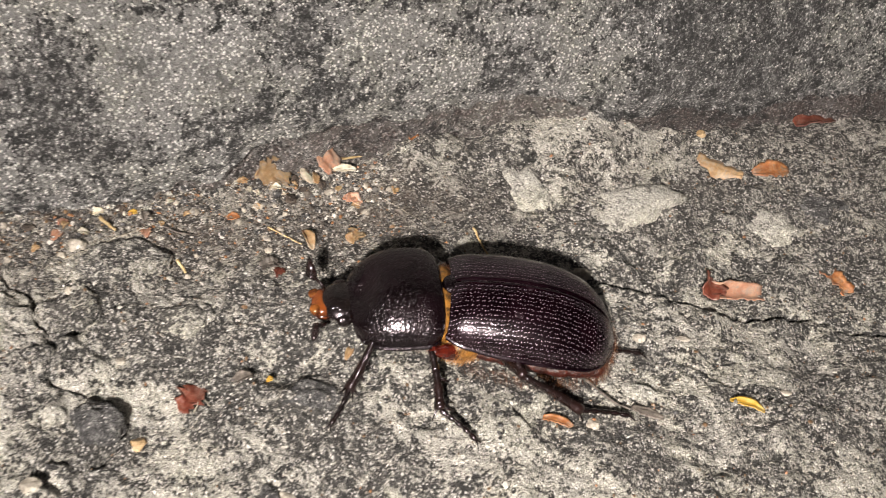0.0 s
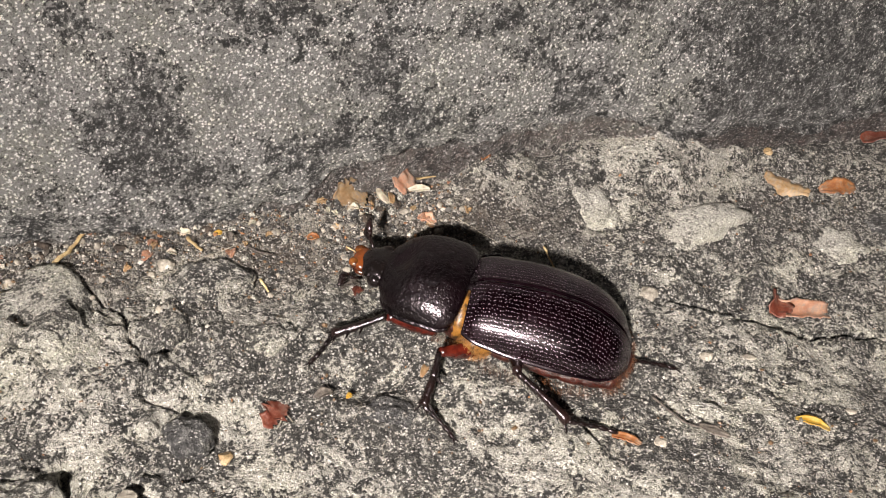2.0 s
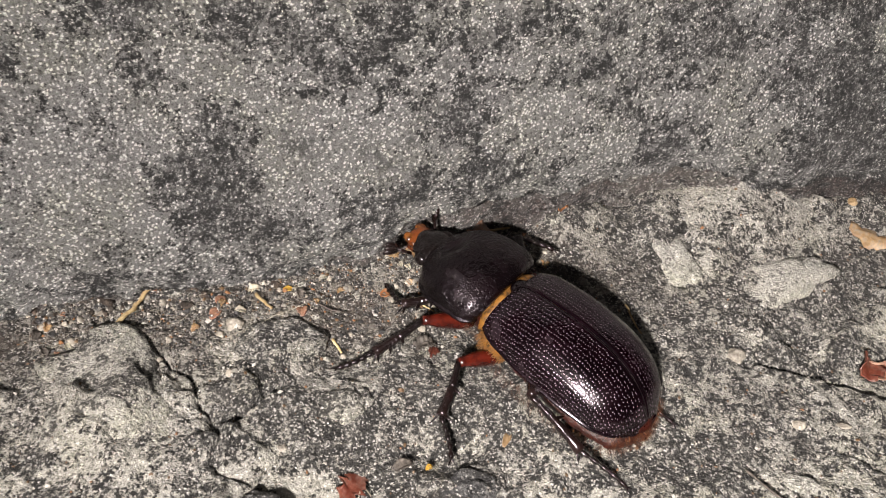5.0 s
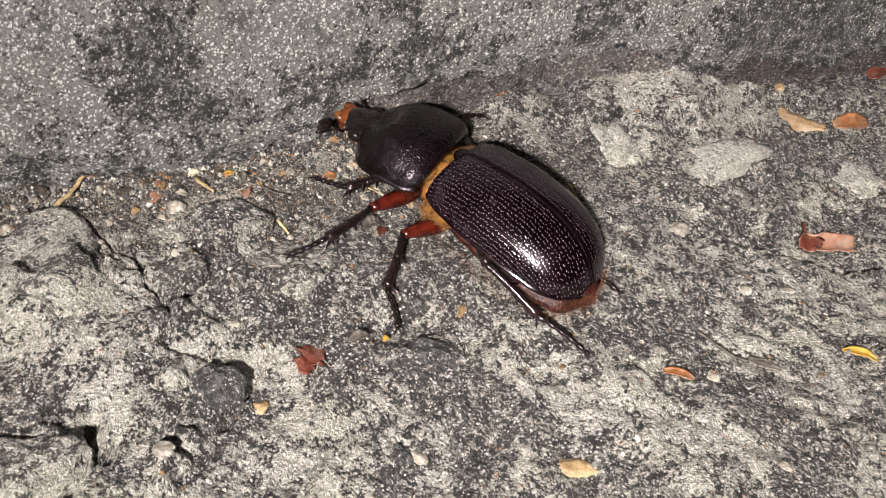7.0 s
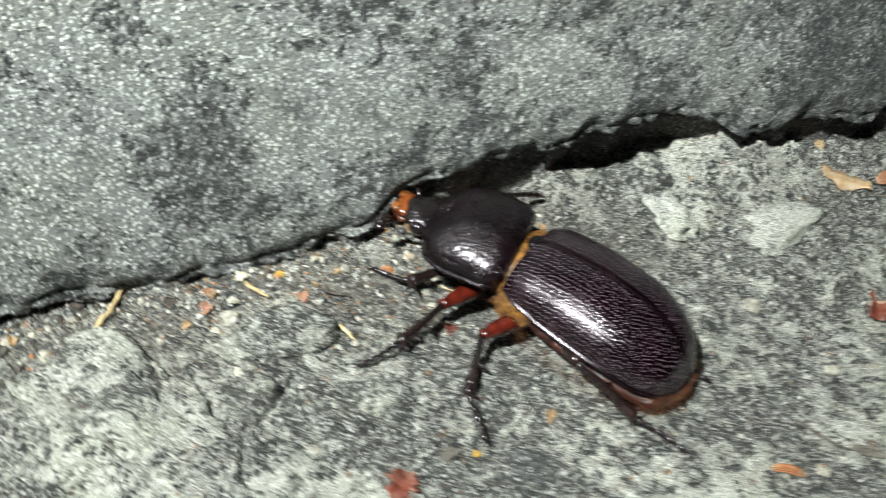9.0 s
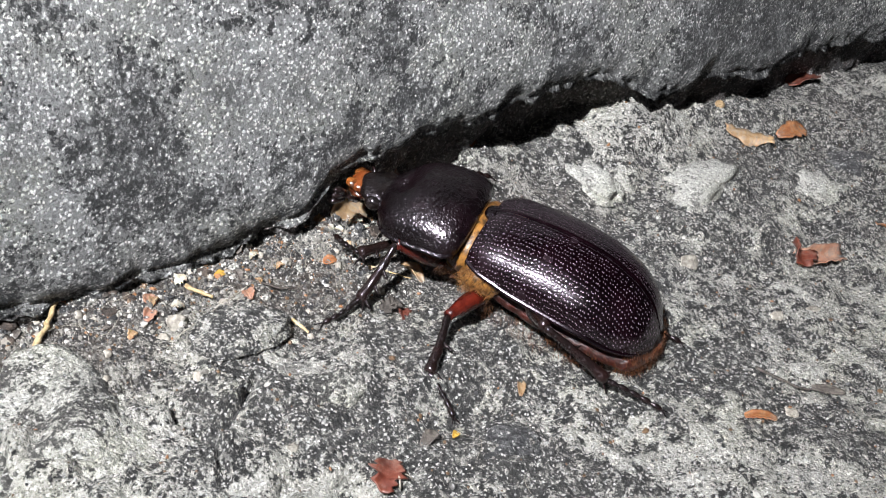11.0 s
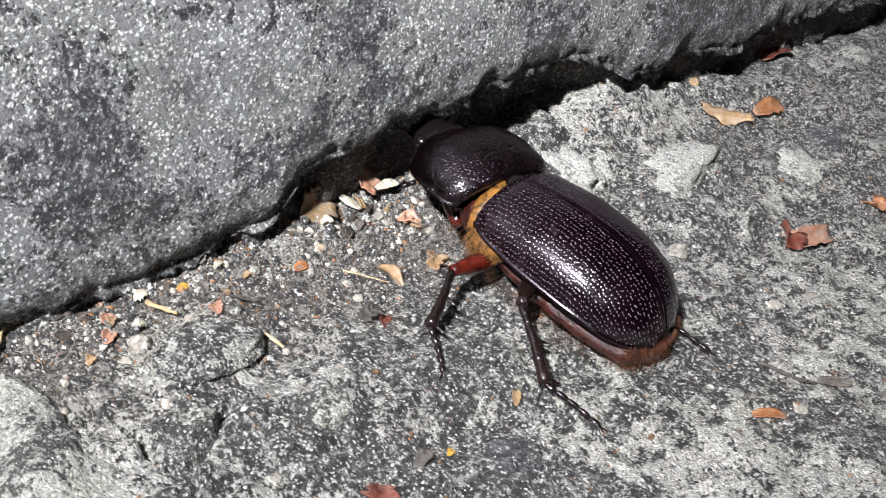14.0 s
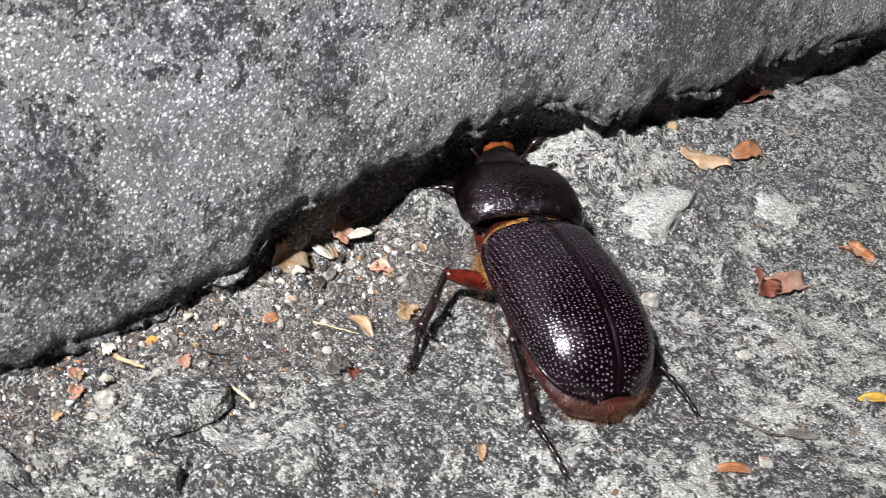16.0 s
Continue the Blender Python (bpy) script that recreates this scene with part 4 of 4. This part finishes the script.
leaf("seed_husk", "pale oval seed husk by the cleft", -9.3, 26.6, 4.0, 2.3, 118, HUSK, 18, curl=-0.5, ragged=0.03, tilt=25, up=0.5)
leaf("seed_husk", "curved brown husk with a pale rim", -8.4, 12.8, 4.4, 1.7, -68, LEAF_TAN, 19, curl=1.2, ragged=0.04)
leaf("seed_husk", "small tan husk on the stone", -1.6, -10.2, 2.7, 1.1, 70, LEAF_TAN, 20, curl=0.9, ragged=0.04)
leaf("petal", "bright yellow petal scrap on the stone", 59.8, -12.8, 5.6, 1.7, -17, YELLOW, 21, curl=0.6)
leaf("petal", "tiny yellow petal scrap", -12.7, -16.2, 1.1, 0.8, 40, YELLOW, 22, curl=0.7, up=0.6)
leaf("petal", "tiny yellow petal scrap in the litter", -35.5, 12.3, 1.6, 1.0, 10, YELLOW, 23)
leaf("leaf_scrap", "brown crumpled leaf scrap on the stone", -16.6, -17.0, 3.2, 1.6, 35, TWIG, 24, curl=0.8)
leaf("stone_flake", "thin slate-grey flake beside a twig", 43.0, -16.6, 5.0, 1.7, -18, TWIG, 25, curl=0.1, bend=0.1)

# stems and threads
stone("pebble", "white crumbly lump of stone inside the cleft", 6.6, 33.6, (1.9, 1.3, 1.3), 20, 139, CRUSTED, 0.2, 0.5)
stone("pebble", "pinkish pebble beside a seed husk", -5.3, 24.9, (0.9, 0.7, 0.7), 20, 149, PEBBLE)
stone("pebble", "small yellow pebble beside a seed husk", -3.8, 25.8, (0.7, 0.6, 0.6), 50, 151, AMBER)
leaf("seed_husk", "long pale flake of husk by the cleft", -3.2, 28.6, 4.0, 1.3, 14, HUSK, 26, curl=0.6, tilt=20, up=1.6, ragged=0.1)
leaf("leaf_scrap", "small tan chip of bark by the cleft", -8.0, 26.4, 2.4, 1.3, 96, LEAF_TAN, 27, curl=0.3, tilt=30, up=0.8, taper=0.3)
leaf("leaf_scrap", "brown crumbled leaf scrap on the grit", -14.0, 5.6, 3.4, 2.2, 30, TWIG, 28, curl=0.9, ragged=0.5, taper=0.4)
leaf("leaf_scrap", "reddish-brown crumbled leaf on the grit", -12.6, 4.6, 2.2, 1.4, 80, LEAF_RED, 29, curl=0.9, ragged=0.5)
leaf("leaf_scrap", "tan crumbled leaf scrap beside the beetle's path", -0.8, 15.2, 3.2, 2.2, 60, LEAF_TAN, 30, curl=0.9, ragged=0.5, taper=0.4)
leaf("leaf_scrap", "dark red leaf behind a curled tan one", -18.6, 25.2, 4.4, 3.4, 40, LEAF_RED, 31, curl=0.6, tilt=30, up=0.4, taper=0.4)
stalk("straw", "pale dry straw lying in the litter", [(-60.3, -1.4, 0.2), (-57.6, 4.6, 0.3), (-55.4, 10.2, 0.6)], 0.42, STRAW)
stalk("straw", "short pale straw beside the beetle's track", [(18.4, 18.2, 0.9), (20.8, 13.4, 0.1)], 0.20, STRAW)
stalk("straw", "short pale straw in the litter", [(-40.2, 10.6, 0.2), (-37.6, 7.6, 0.8)], 0.32, STRAW)
stalk("straw", "white chip of straw on the stone", [(-27.9, 4.2, 0.1), (-26.4, 1.9, 0.2)], 0.24, STRAW)
stalk("twig", "thin dark twig on the stone", [(33.8, -11.4, 0.1), (37.4, -15.2, 0.3), (41.6, -16.2, 0.2)], 0.22, TWIG, "twig")
stalk("thread", "long pale thread on the stone", [(-44.0, 0.4, 0.3), (-37.0, 5.6, 0.9), (-30.0, 11.0, 0.3)], 0.07, FIBRE, "thread", 4)
stalk("thread", "thin pale thread on the dirt", [(3.6, 23.8, 0.3), (10.8, 18.4, 0.3)], 0.07, FIBRE, "thread", 4)
stalk("stem", "pale dry stem beside the leaf scraps", [(-6.6, 30.2, 0.8), (-1.6, 32.4, 1.4), (2.4, 34.4, 0.6)], 0.26, STRAW)
stalk("stem", "thin brown stem in front of the cleft", [(-27.0, 21.5, 0.4), (-19.0, 24.2, 0.9), (-13.0, 29.5, 1.0)], 0.12, TWIG)
stalk("root", "white forked rootlet on a red leaf", [(-22.6, -23.6, 0.8), (-21.9, -20.8, 1.0), (-20.6, -22.4, 0.2)], 0.15, FIBRE, "root", 5)
stalk("straw", "broken straw lying in the crumbs", [(-33.0, 10.0, 0.2), (-26.5, 9.2, 0.3)], 0.18, TWIG)
stalk("straw", "short yellow stem in the crumbs", [(-15.0, 13.5, 0.2), (-9.5, 10.8, 0.2)], 0.12, STRAW)


def scatter(rng, count):
    """Places in the litter strip at the foot of the upright stone (mm)."""
    out = []
    while len(out) < count:
        along, into = rng.uniform(-0.062, 0.020), -abs(rng.gauss(0.0035, 0.0075)) - 0.001
        out.append(((SLAB_AT[0] + along * SLAB_ALONG[0] + into * SLAB_IN[0]) / MM, (SLAB_AT[1] + along * SLAB_ALONG[1] + into * SLAB_IN[1]) / MM))
    return out


def build_litter():
    """Crumbs of leaf, the same few meshes laid down many times."""
    rng = random.Random(12)
    kinds = [leaf_mesh("leaf_crumb", 1.7, 1.2, m, 40 + k, curl=0.9, ragged=0.35) for k, m in enumerate((LEAF_PINK, TWIG, LEAF_TAN, TWIG, HUSK, TWIG, LEAF_TAN, TWIG))]
    for k, (x, y) in enumerate(scatter(rng, 84)):
        ob = new("leaf_crumb", kinds[k % len(kinds)])
        s = rng.uniform(0.45, 1.15)
        ob.matrix_basis = on_ground(x, y, -0.05, rng.uniform(0, 360), rng.uniform(-25, 25), rng.uniform(-25, 25)) @ Matrix.Diagonal((s, s, s, 1))
        tagged(ob, "small crumb of dry leaf in the litter by the cleft", "leaf crumb", "litter by the cleft")
    kinds = [stone_mesh("pebble", (0.75, 0.6, 0.5), 90 + k, m, 0.3, detail=2) for k, m in enumerate((PEBBLE, DARKSTONE, PEBBLE, PALE))]
    for k, (x, y) in enumerate(scatter(rng, 190)):
        ob = new("pebble", kinds[k % len(kinds)])
        s = rng.uniform(0.5, 1.25)
        ob.matrix_basis = on_ground(x, y, 0.05, rng.uniform(0, 360), rng.uniform(-40, 40)) @ Matrix.Diagonal((s, s, s, 1))
        tagged(ob, "tiny angular pebble in the litter", "pebble", "pebbles by the cleft")
    # clods of dirt wedged under the foot of the upright stone
    kinds = [stone_mesh("dirt_clod", (1.0, 0.8, 0.7), 190 + k, m, 0.5, detail=3, step=0.3) for k, m in enumerate((CLOD, CRUSTED, CLOD, DARKSTONE, GROUND))]
    for k in range(90):
        along, into = rng.uniform(-0.066, 0.008), rng.gauss(-0.0042, 0.0016) + 0.0012 * math.sin(k * 1.7)
        ob = new("dirt_clod", kinds[k % len(kinds)])
        s = rng.uniform(0.5, 1.35)
        x, y = ((SLAB_AT[n] + along * SLAB_ALONG[n] + into * SLAB_IN[n]) / MM for n in (0, 1))
        ob.matrix_basis = on_ground(x, y, 0.1, rng.uniform(0, 360), rng.uniform(-30, 30)) @ Matrix.Diagonal((s, s, s, 1))
        tagged(ob, "crumbly clod of dirt wedged under the upright stone", "dirt clod", "clods under the stone")


build_litter()


def build_grit():
    """Sand grains over the stone, thick by the cleft: one mesh."""
    bm = bmesh.new()
    bmesh.ops.create_icosphere(bm, subdivisions=1, radius=1)
    base = np.array([v.co[:] for v in bm.verts])
    tris = np.array([[v.index for v in f.verts] for f in bm.faces])
    bm.free()
    rs = np.random.RandomState(5)
    n, m = 9000, 12000
    along, into = rs.uniform(-0.062, 0.018, n), -np.abs(rs.normal(0.003, 0.008, n)) - 0.0005
    x = np.concatenate([SLAB_AT[0] + along * SLAB_ALONG[0] + into * SLAB_IN[0], rs.uniform(-0.075, 0.10, m)])
    y = np.concatenate([SLAB_AT[1] + along * SLAB_ALONG[1] + into * SLAB_IN[1], rs.uniform(-0.055, 0.055, m)])
    size = np.concatenate([rs.gamma(2.0, 0.055, n) + 0.06, rs.gamma(2.0, 0.050, m) + 0.06]) * MM
    z = ground_z(x, y)
    shape = base[None] * rs.uniform(0.6, 1.3, (len(x), len(base), 1)) * rs.uniform(0.6, 1.2, (len(x), 1, 3))
    verts = shape * size[:, None, None] + np.stack([x, y, z + size * 0.25], -1)[:, None]
    faces = (tris[None] + (np.arange(len(x)) * len(base))[:, None, None]).reshape(-1, 3)
    mat, tree, shader = nodes_of("mixed_grit")
    pick = tree.nodes.new("ShaderNodeNewGeometry").outputs["Random Per Island"]
    colours = tree.nodes.new("ShaderNodeValToRGB")
    colours.color_ramp.interpolation = "CONSTANT"
    stops = [(0, (0.035, 0.034, 0.034)), (0.25, (0.095, 0.090, 0.082)), (0.5, (0.20, 0.188, 0.165)), (0.80, (0.44, 0.42, 0.38)), (0.91, (0.14, 0.085, 0.045)), (0.97, (0.26, 0.125, 0.055))]
    colours.color_ramp.elements[0].color = (*stops[0][1], 1)
    colours.color_ramp.elements[1].position = 0.25
    colours.color_ramp.elements[1].color = (*stops[1][1], 1)
    for at, c in stops[2:]:
        colours.color_ramp.elements.new(at).color = (*c, 1)
    tree.links.new(pick, colours.inputs["Fac"])
    tree.links.new(colours.outputs["Color"], shader.inputs["Base Color"])
    shader.inputs["Roughness"].default_value = 0.45
    ob = new("grit", mesh_of("grit", verts.reshape(-1, 3), faces.tolist(), mat, False))
    return tagged(ob, "mixed pale and dark sand grains scattered on the stone", "grit", kind="stuff")


build_grit()


def build_fibres():
    """Loose hairs and rootlets caught on the stones: one mesh."""
    rng = random.Random(9)
    pieces = []
    spots = scatter(rng, 46) + [(rng.uniform(-60, 60), rng.uniform(-45, 20)) for _ in range(25)]
    for x, y in spots:
        a, ln = rng.uniform(0, 2 * math.pi), rng.uniform(1.5, 5.5)
        z0 = float(ground_z(x * MM, y * MM)) / MM
        turn = rng.uniform(-1.2, 1.2)
        pts = []
        for k in range(6):
            s = k / 5
            px, py = x + ln * s * math.cos(a + turn * s), y + ln * s * math.sin(a + turn * s)
            pts.append((px, py, max(float(ground_z(px * MM, py * MM)) / MM + 0.12, z0 - 0.2) + 0.5 * math.sin(s * math.pi)))
        pieces.append(tube_arrays(pts, [0.032] * 6, 4))
    verts, faces = join_arrays(pieces)
    ob = new("fibres", mesh_of("fibres", [Vector(v) * MM for v in verts], faces, FIBRE))
    return tagged(ob, "fine pale fibres and rootlets caught on the stone", "fibres", kind="stuff")


build_fibres()


# ---- what moves ----
# seconds, x, y (mm), heading (degrees) of the beetle's body; turn (degrees) and reach (mm) of its shield and head
BODY_ROWS = [
    (0, 18.4, -5.6, 178, 8, 0.5), (0.5, 18.0, -5.4, 176, 3, 0), (1, 17.2, -3.9, 172.5, -2, -0.3), (1.5, 14.2, -4.2, 171.5, -5, -0.5), (2, 10.8, -3.2, 170, -7, -0.5),
    (2.5, 8.4, -2.1, 163, -9, -0.4), (3, 7.5, 0.0, 155, -9, -0.2), (3.5, 5.6, 0.9, 147.5, -7, 0.2), (4.6, 4.0, 3.8, 140, 2, 0.4), (5.8, 2.8, 4.7, 136.5, 10, 1.2),
    (8, 2.8, 4.7, 136.2, 11, 1.4), (10, 2.8, 5.0, 136.5, 12, 0.4), (11.2, 4.6, 5.0, 135, 3, 0.8), (12.5, 7.0, 4.8, 134, -3, 0.9), (13, 8.1, 5.3, 131, -6, 0.9),
    (13.5, 9.3, 6.9, 123.5, -9, 0.6), (14, 10.2, 8.4, 116.5, -11, 0.2), (14.5, 10.4, 8.0, 110, -12, 0.2), (15, 11.2, 7.4, 104, -15, 1.2), (15.5, 17.4, 9.4, 92.2, -10, 1.0), (16, 15.8, 9.3, 90, -10, 1.0),
]
# seconds and place on the ground (mm) of each foot's tip
FEET_ROWS = {
    ("left", "front"): [(0, -4.8, -24.6), (0.5, -4.4, -16), (1, -3.3, -6.2), (1.5, -19.5, -12.6), (2, -19.8, -12.8), (2.5, -14.1, -9.1), (3, -17, 4), (3.5, -25.6, 2.6), (4.6, -27.5, 0),
                        (5.8, -28.2, -4.5), (9, -28.3, -4.2), (10, -27.5, 0.2), (12.5, -21.2, 7.8), (13, -18.1, 7.1), (14, -2, 30), (15, -4.5, 26.4), (15.5, 3, 36), (16, 6, 36)],
    ("left", "middle"): [(0, 16.3, -26.5), (1.5, 16.2, -26.8), (2, 2.9, -23.6), (3, 2, -22.8), (3.5, 1, -20.8), (5, -10, -16), (5.8, -11.2, -15.4), (10, -11.8, -15.1),
                         (12.5, -12.6, -12.5), (13, -9.3, -7.2), (14.5, -10.6, -6.5), (15, -8.7, -1.9), (15.5, -7.2, 0.5), (16, -6.7, 2.7)],
    ("left", "hind"): [(0, 40.6, -18.3), (0.9, 38, -18.6), (1.5, 28.3, -20.4), (2.7, 27.4, -20.2), (3.3, 15.6, -17.9), (13, 15.3, -18.6), (13.6, 8, -18.6), (14, 6.2, -18.2), (16, 6.3, -17.4)],
    ("right", "hind"): [(0, 45.0, -4.7), (1.5, 44, -5), (3.5, 26, -6.2), (6, 22.9, -5.2), (10, 23.5, -6), (13, 27.5, -8.5), (16, 29.3, -11.6)],
    ("right", "front"): [(0, -1, 8), (1.5, -6, 9), (3.5, -15, 20), (5.8, -23, 13.5), (10, -22, 15), (12.5, -12, 24), (14, 6, 33), (16, 20, 38)],
    ("right", "middle"): [(0, 20, 9), (2, 11, 12), (3.5, 12, 18), (5.8, 4.2, 29), (10, 5, 28), (12.5, 12, 24), (14, 21, 24), (16, 26, 18)],
}
LIFT = {("right", "middle"): 3.0}
AHEAD = 1.5  # how far the shield sits before its hinge (mm)


def between(rows, t):
    times = [row[0] for row in rows]
    return [float(np.interp(t, times, [row[k] for row in rows])) for k in range(1, len(rows[0]))]


def along_x(a, b, up):
    """A pose at a whose x axis points to b."""
    x = (b - a).normalized()
    y = up.cross(x).normalized()
    m = Matrix((x, y, x.cross(y))).transposed().to_4x4()
    m.translation = a
    return m


# way from the tip of the foot to the ankle, and the way the knee bends, in the body's space
ANKLES = {"front": ((-2.5, -5.5), (0.35, 0.0, 0.6)), "middle": ((5.6, -4.0), (0.55, 0.0, 0.5)), "hind": ((8.0, 0.9), (0.3, 0.6, 0.5))}


def leg_poses(leg, tip, side):
    """The three joints of a leg from its hip to the tip of its foot, all in the body's space (mm)."""
    hip, fem, tib, tar, thick = LEGS[leg]
    (ax, ay), (bx, by, bz) = ANKLES[leg]
    hip, tip, up = Vector((hip[0], side * hip[1], hip[2])), Vector(tip), Vector((0, 0, 1))
    if leg == "hind" and side < 0:
        ay, by = -1.5, -0.3
    ankle = tip + Vector((ax, side * ay, 0)).normalized() * tar * 0.96 + up * 1.3
    reach = ankle - hip
    far = min(max(reach.length, abs(fem - tib) + 4.0), fem + tib - 0.15)
    ankle = hip + reach.normalized() * far
    along = (fem**2 - tib**2 + far**2) / (2 * far)
    lift = math.sqrt(max(fem**2 - along**2, 0.01))
    bend = Vector((bx, side * by, bz))
    bend -= reach.normalized() * bend.dot(reach.normalized())
    knee = hip + reach.normalized() * along + bend.normalized() * lift
    return along_x(hip, knee, up), along_x(knee, ankle, up), along_x(ankle, tip, up)


def scaled(m):
    m = m.copy()
    m.translation = m.translation * MM
    return m


def motions():
    times = sorted({round(k * 0.25, 2) for k in range(65)} | {row[0] for row in BODY_ROWS})
    body, shield, legs = [], [], {key: [] for key in BEETLE_PARTS if key != "pronotum"}
    for t in times:
        x, y, heading, turn, ahead = between(BODY_ROWS, t)
        m = pose(x * MM, y * MM, 0.0, 0, 0, heading)
        body.append((t, m))
        shield.append((t, pose((7 + AHEAD + ahead) * MM, 0.05 * turn * MM, 9.5 * MM, 0, float(np.interp(t, (0, 1.5, 3, 5.8, 10, 12, 13.5, 15, 16), (0, -4, -7, -5, -5, -2, -4, -8, -9))), turn)))
        back = m.inverted()
        for (side, leg), rows in FEET_ROWS.items():
            fx, fy = between(rows, t)
            ring = [float(ground_z((fx + 3 * math.cos(a)) * MM, (fy + 3 * math.sin(a)) * MM)) for a in (0, 1.57, 3.14, 4.71)]
            fz = max(float(ground_z(fx * MM, fy * MM)), sum(ring) / 4, max(ring) - 0.8 * MM) + (0.5 + LIFT.get((side, leg), 0)) * MM
            tip = (back @ Vector((fx * MM, fy * MM, fz))) / MM
            for piece, p in zip(("femur", "tibia", "tarsus"), leg_poses(leg, tip, 1 if side == "left" else -1)):
                legs[side, leg, piece].append((t, scaled(p)))
    walk(BEETLE, body)
    walk(BEETLE_PARTS["pronotum"], shield)
    for key, rows in legs.items():
        walk(BEETLE_PARTS[key], rows)
    walk(TORCH, [(t, look(eye, target)) for t, eye, target in TORCH_ROWS])


motions()
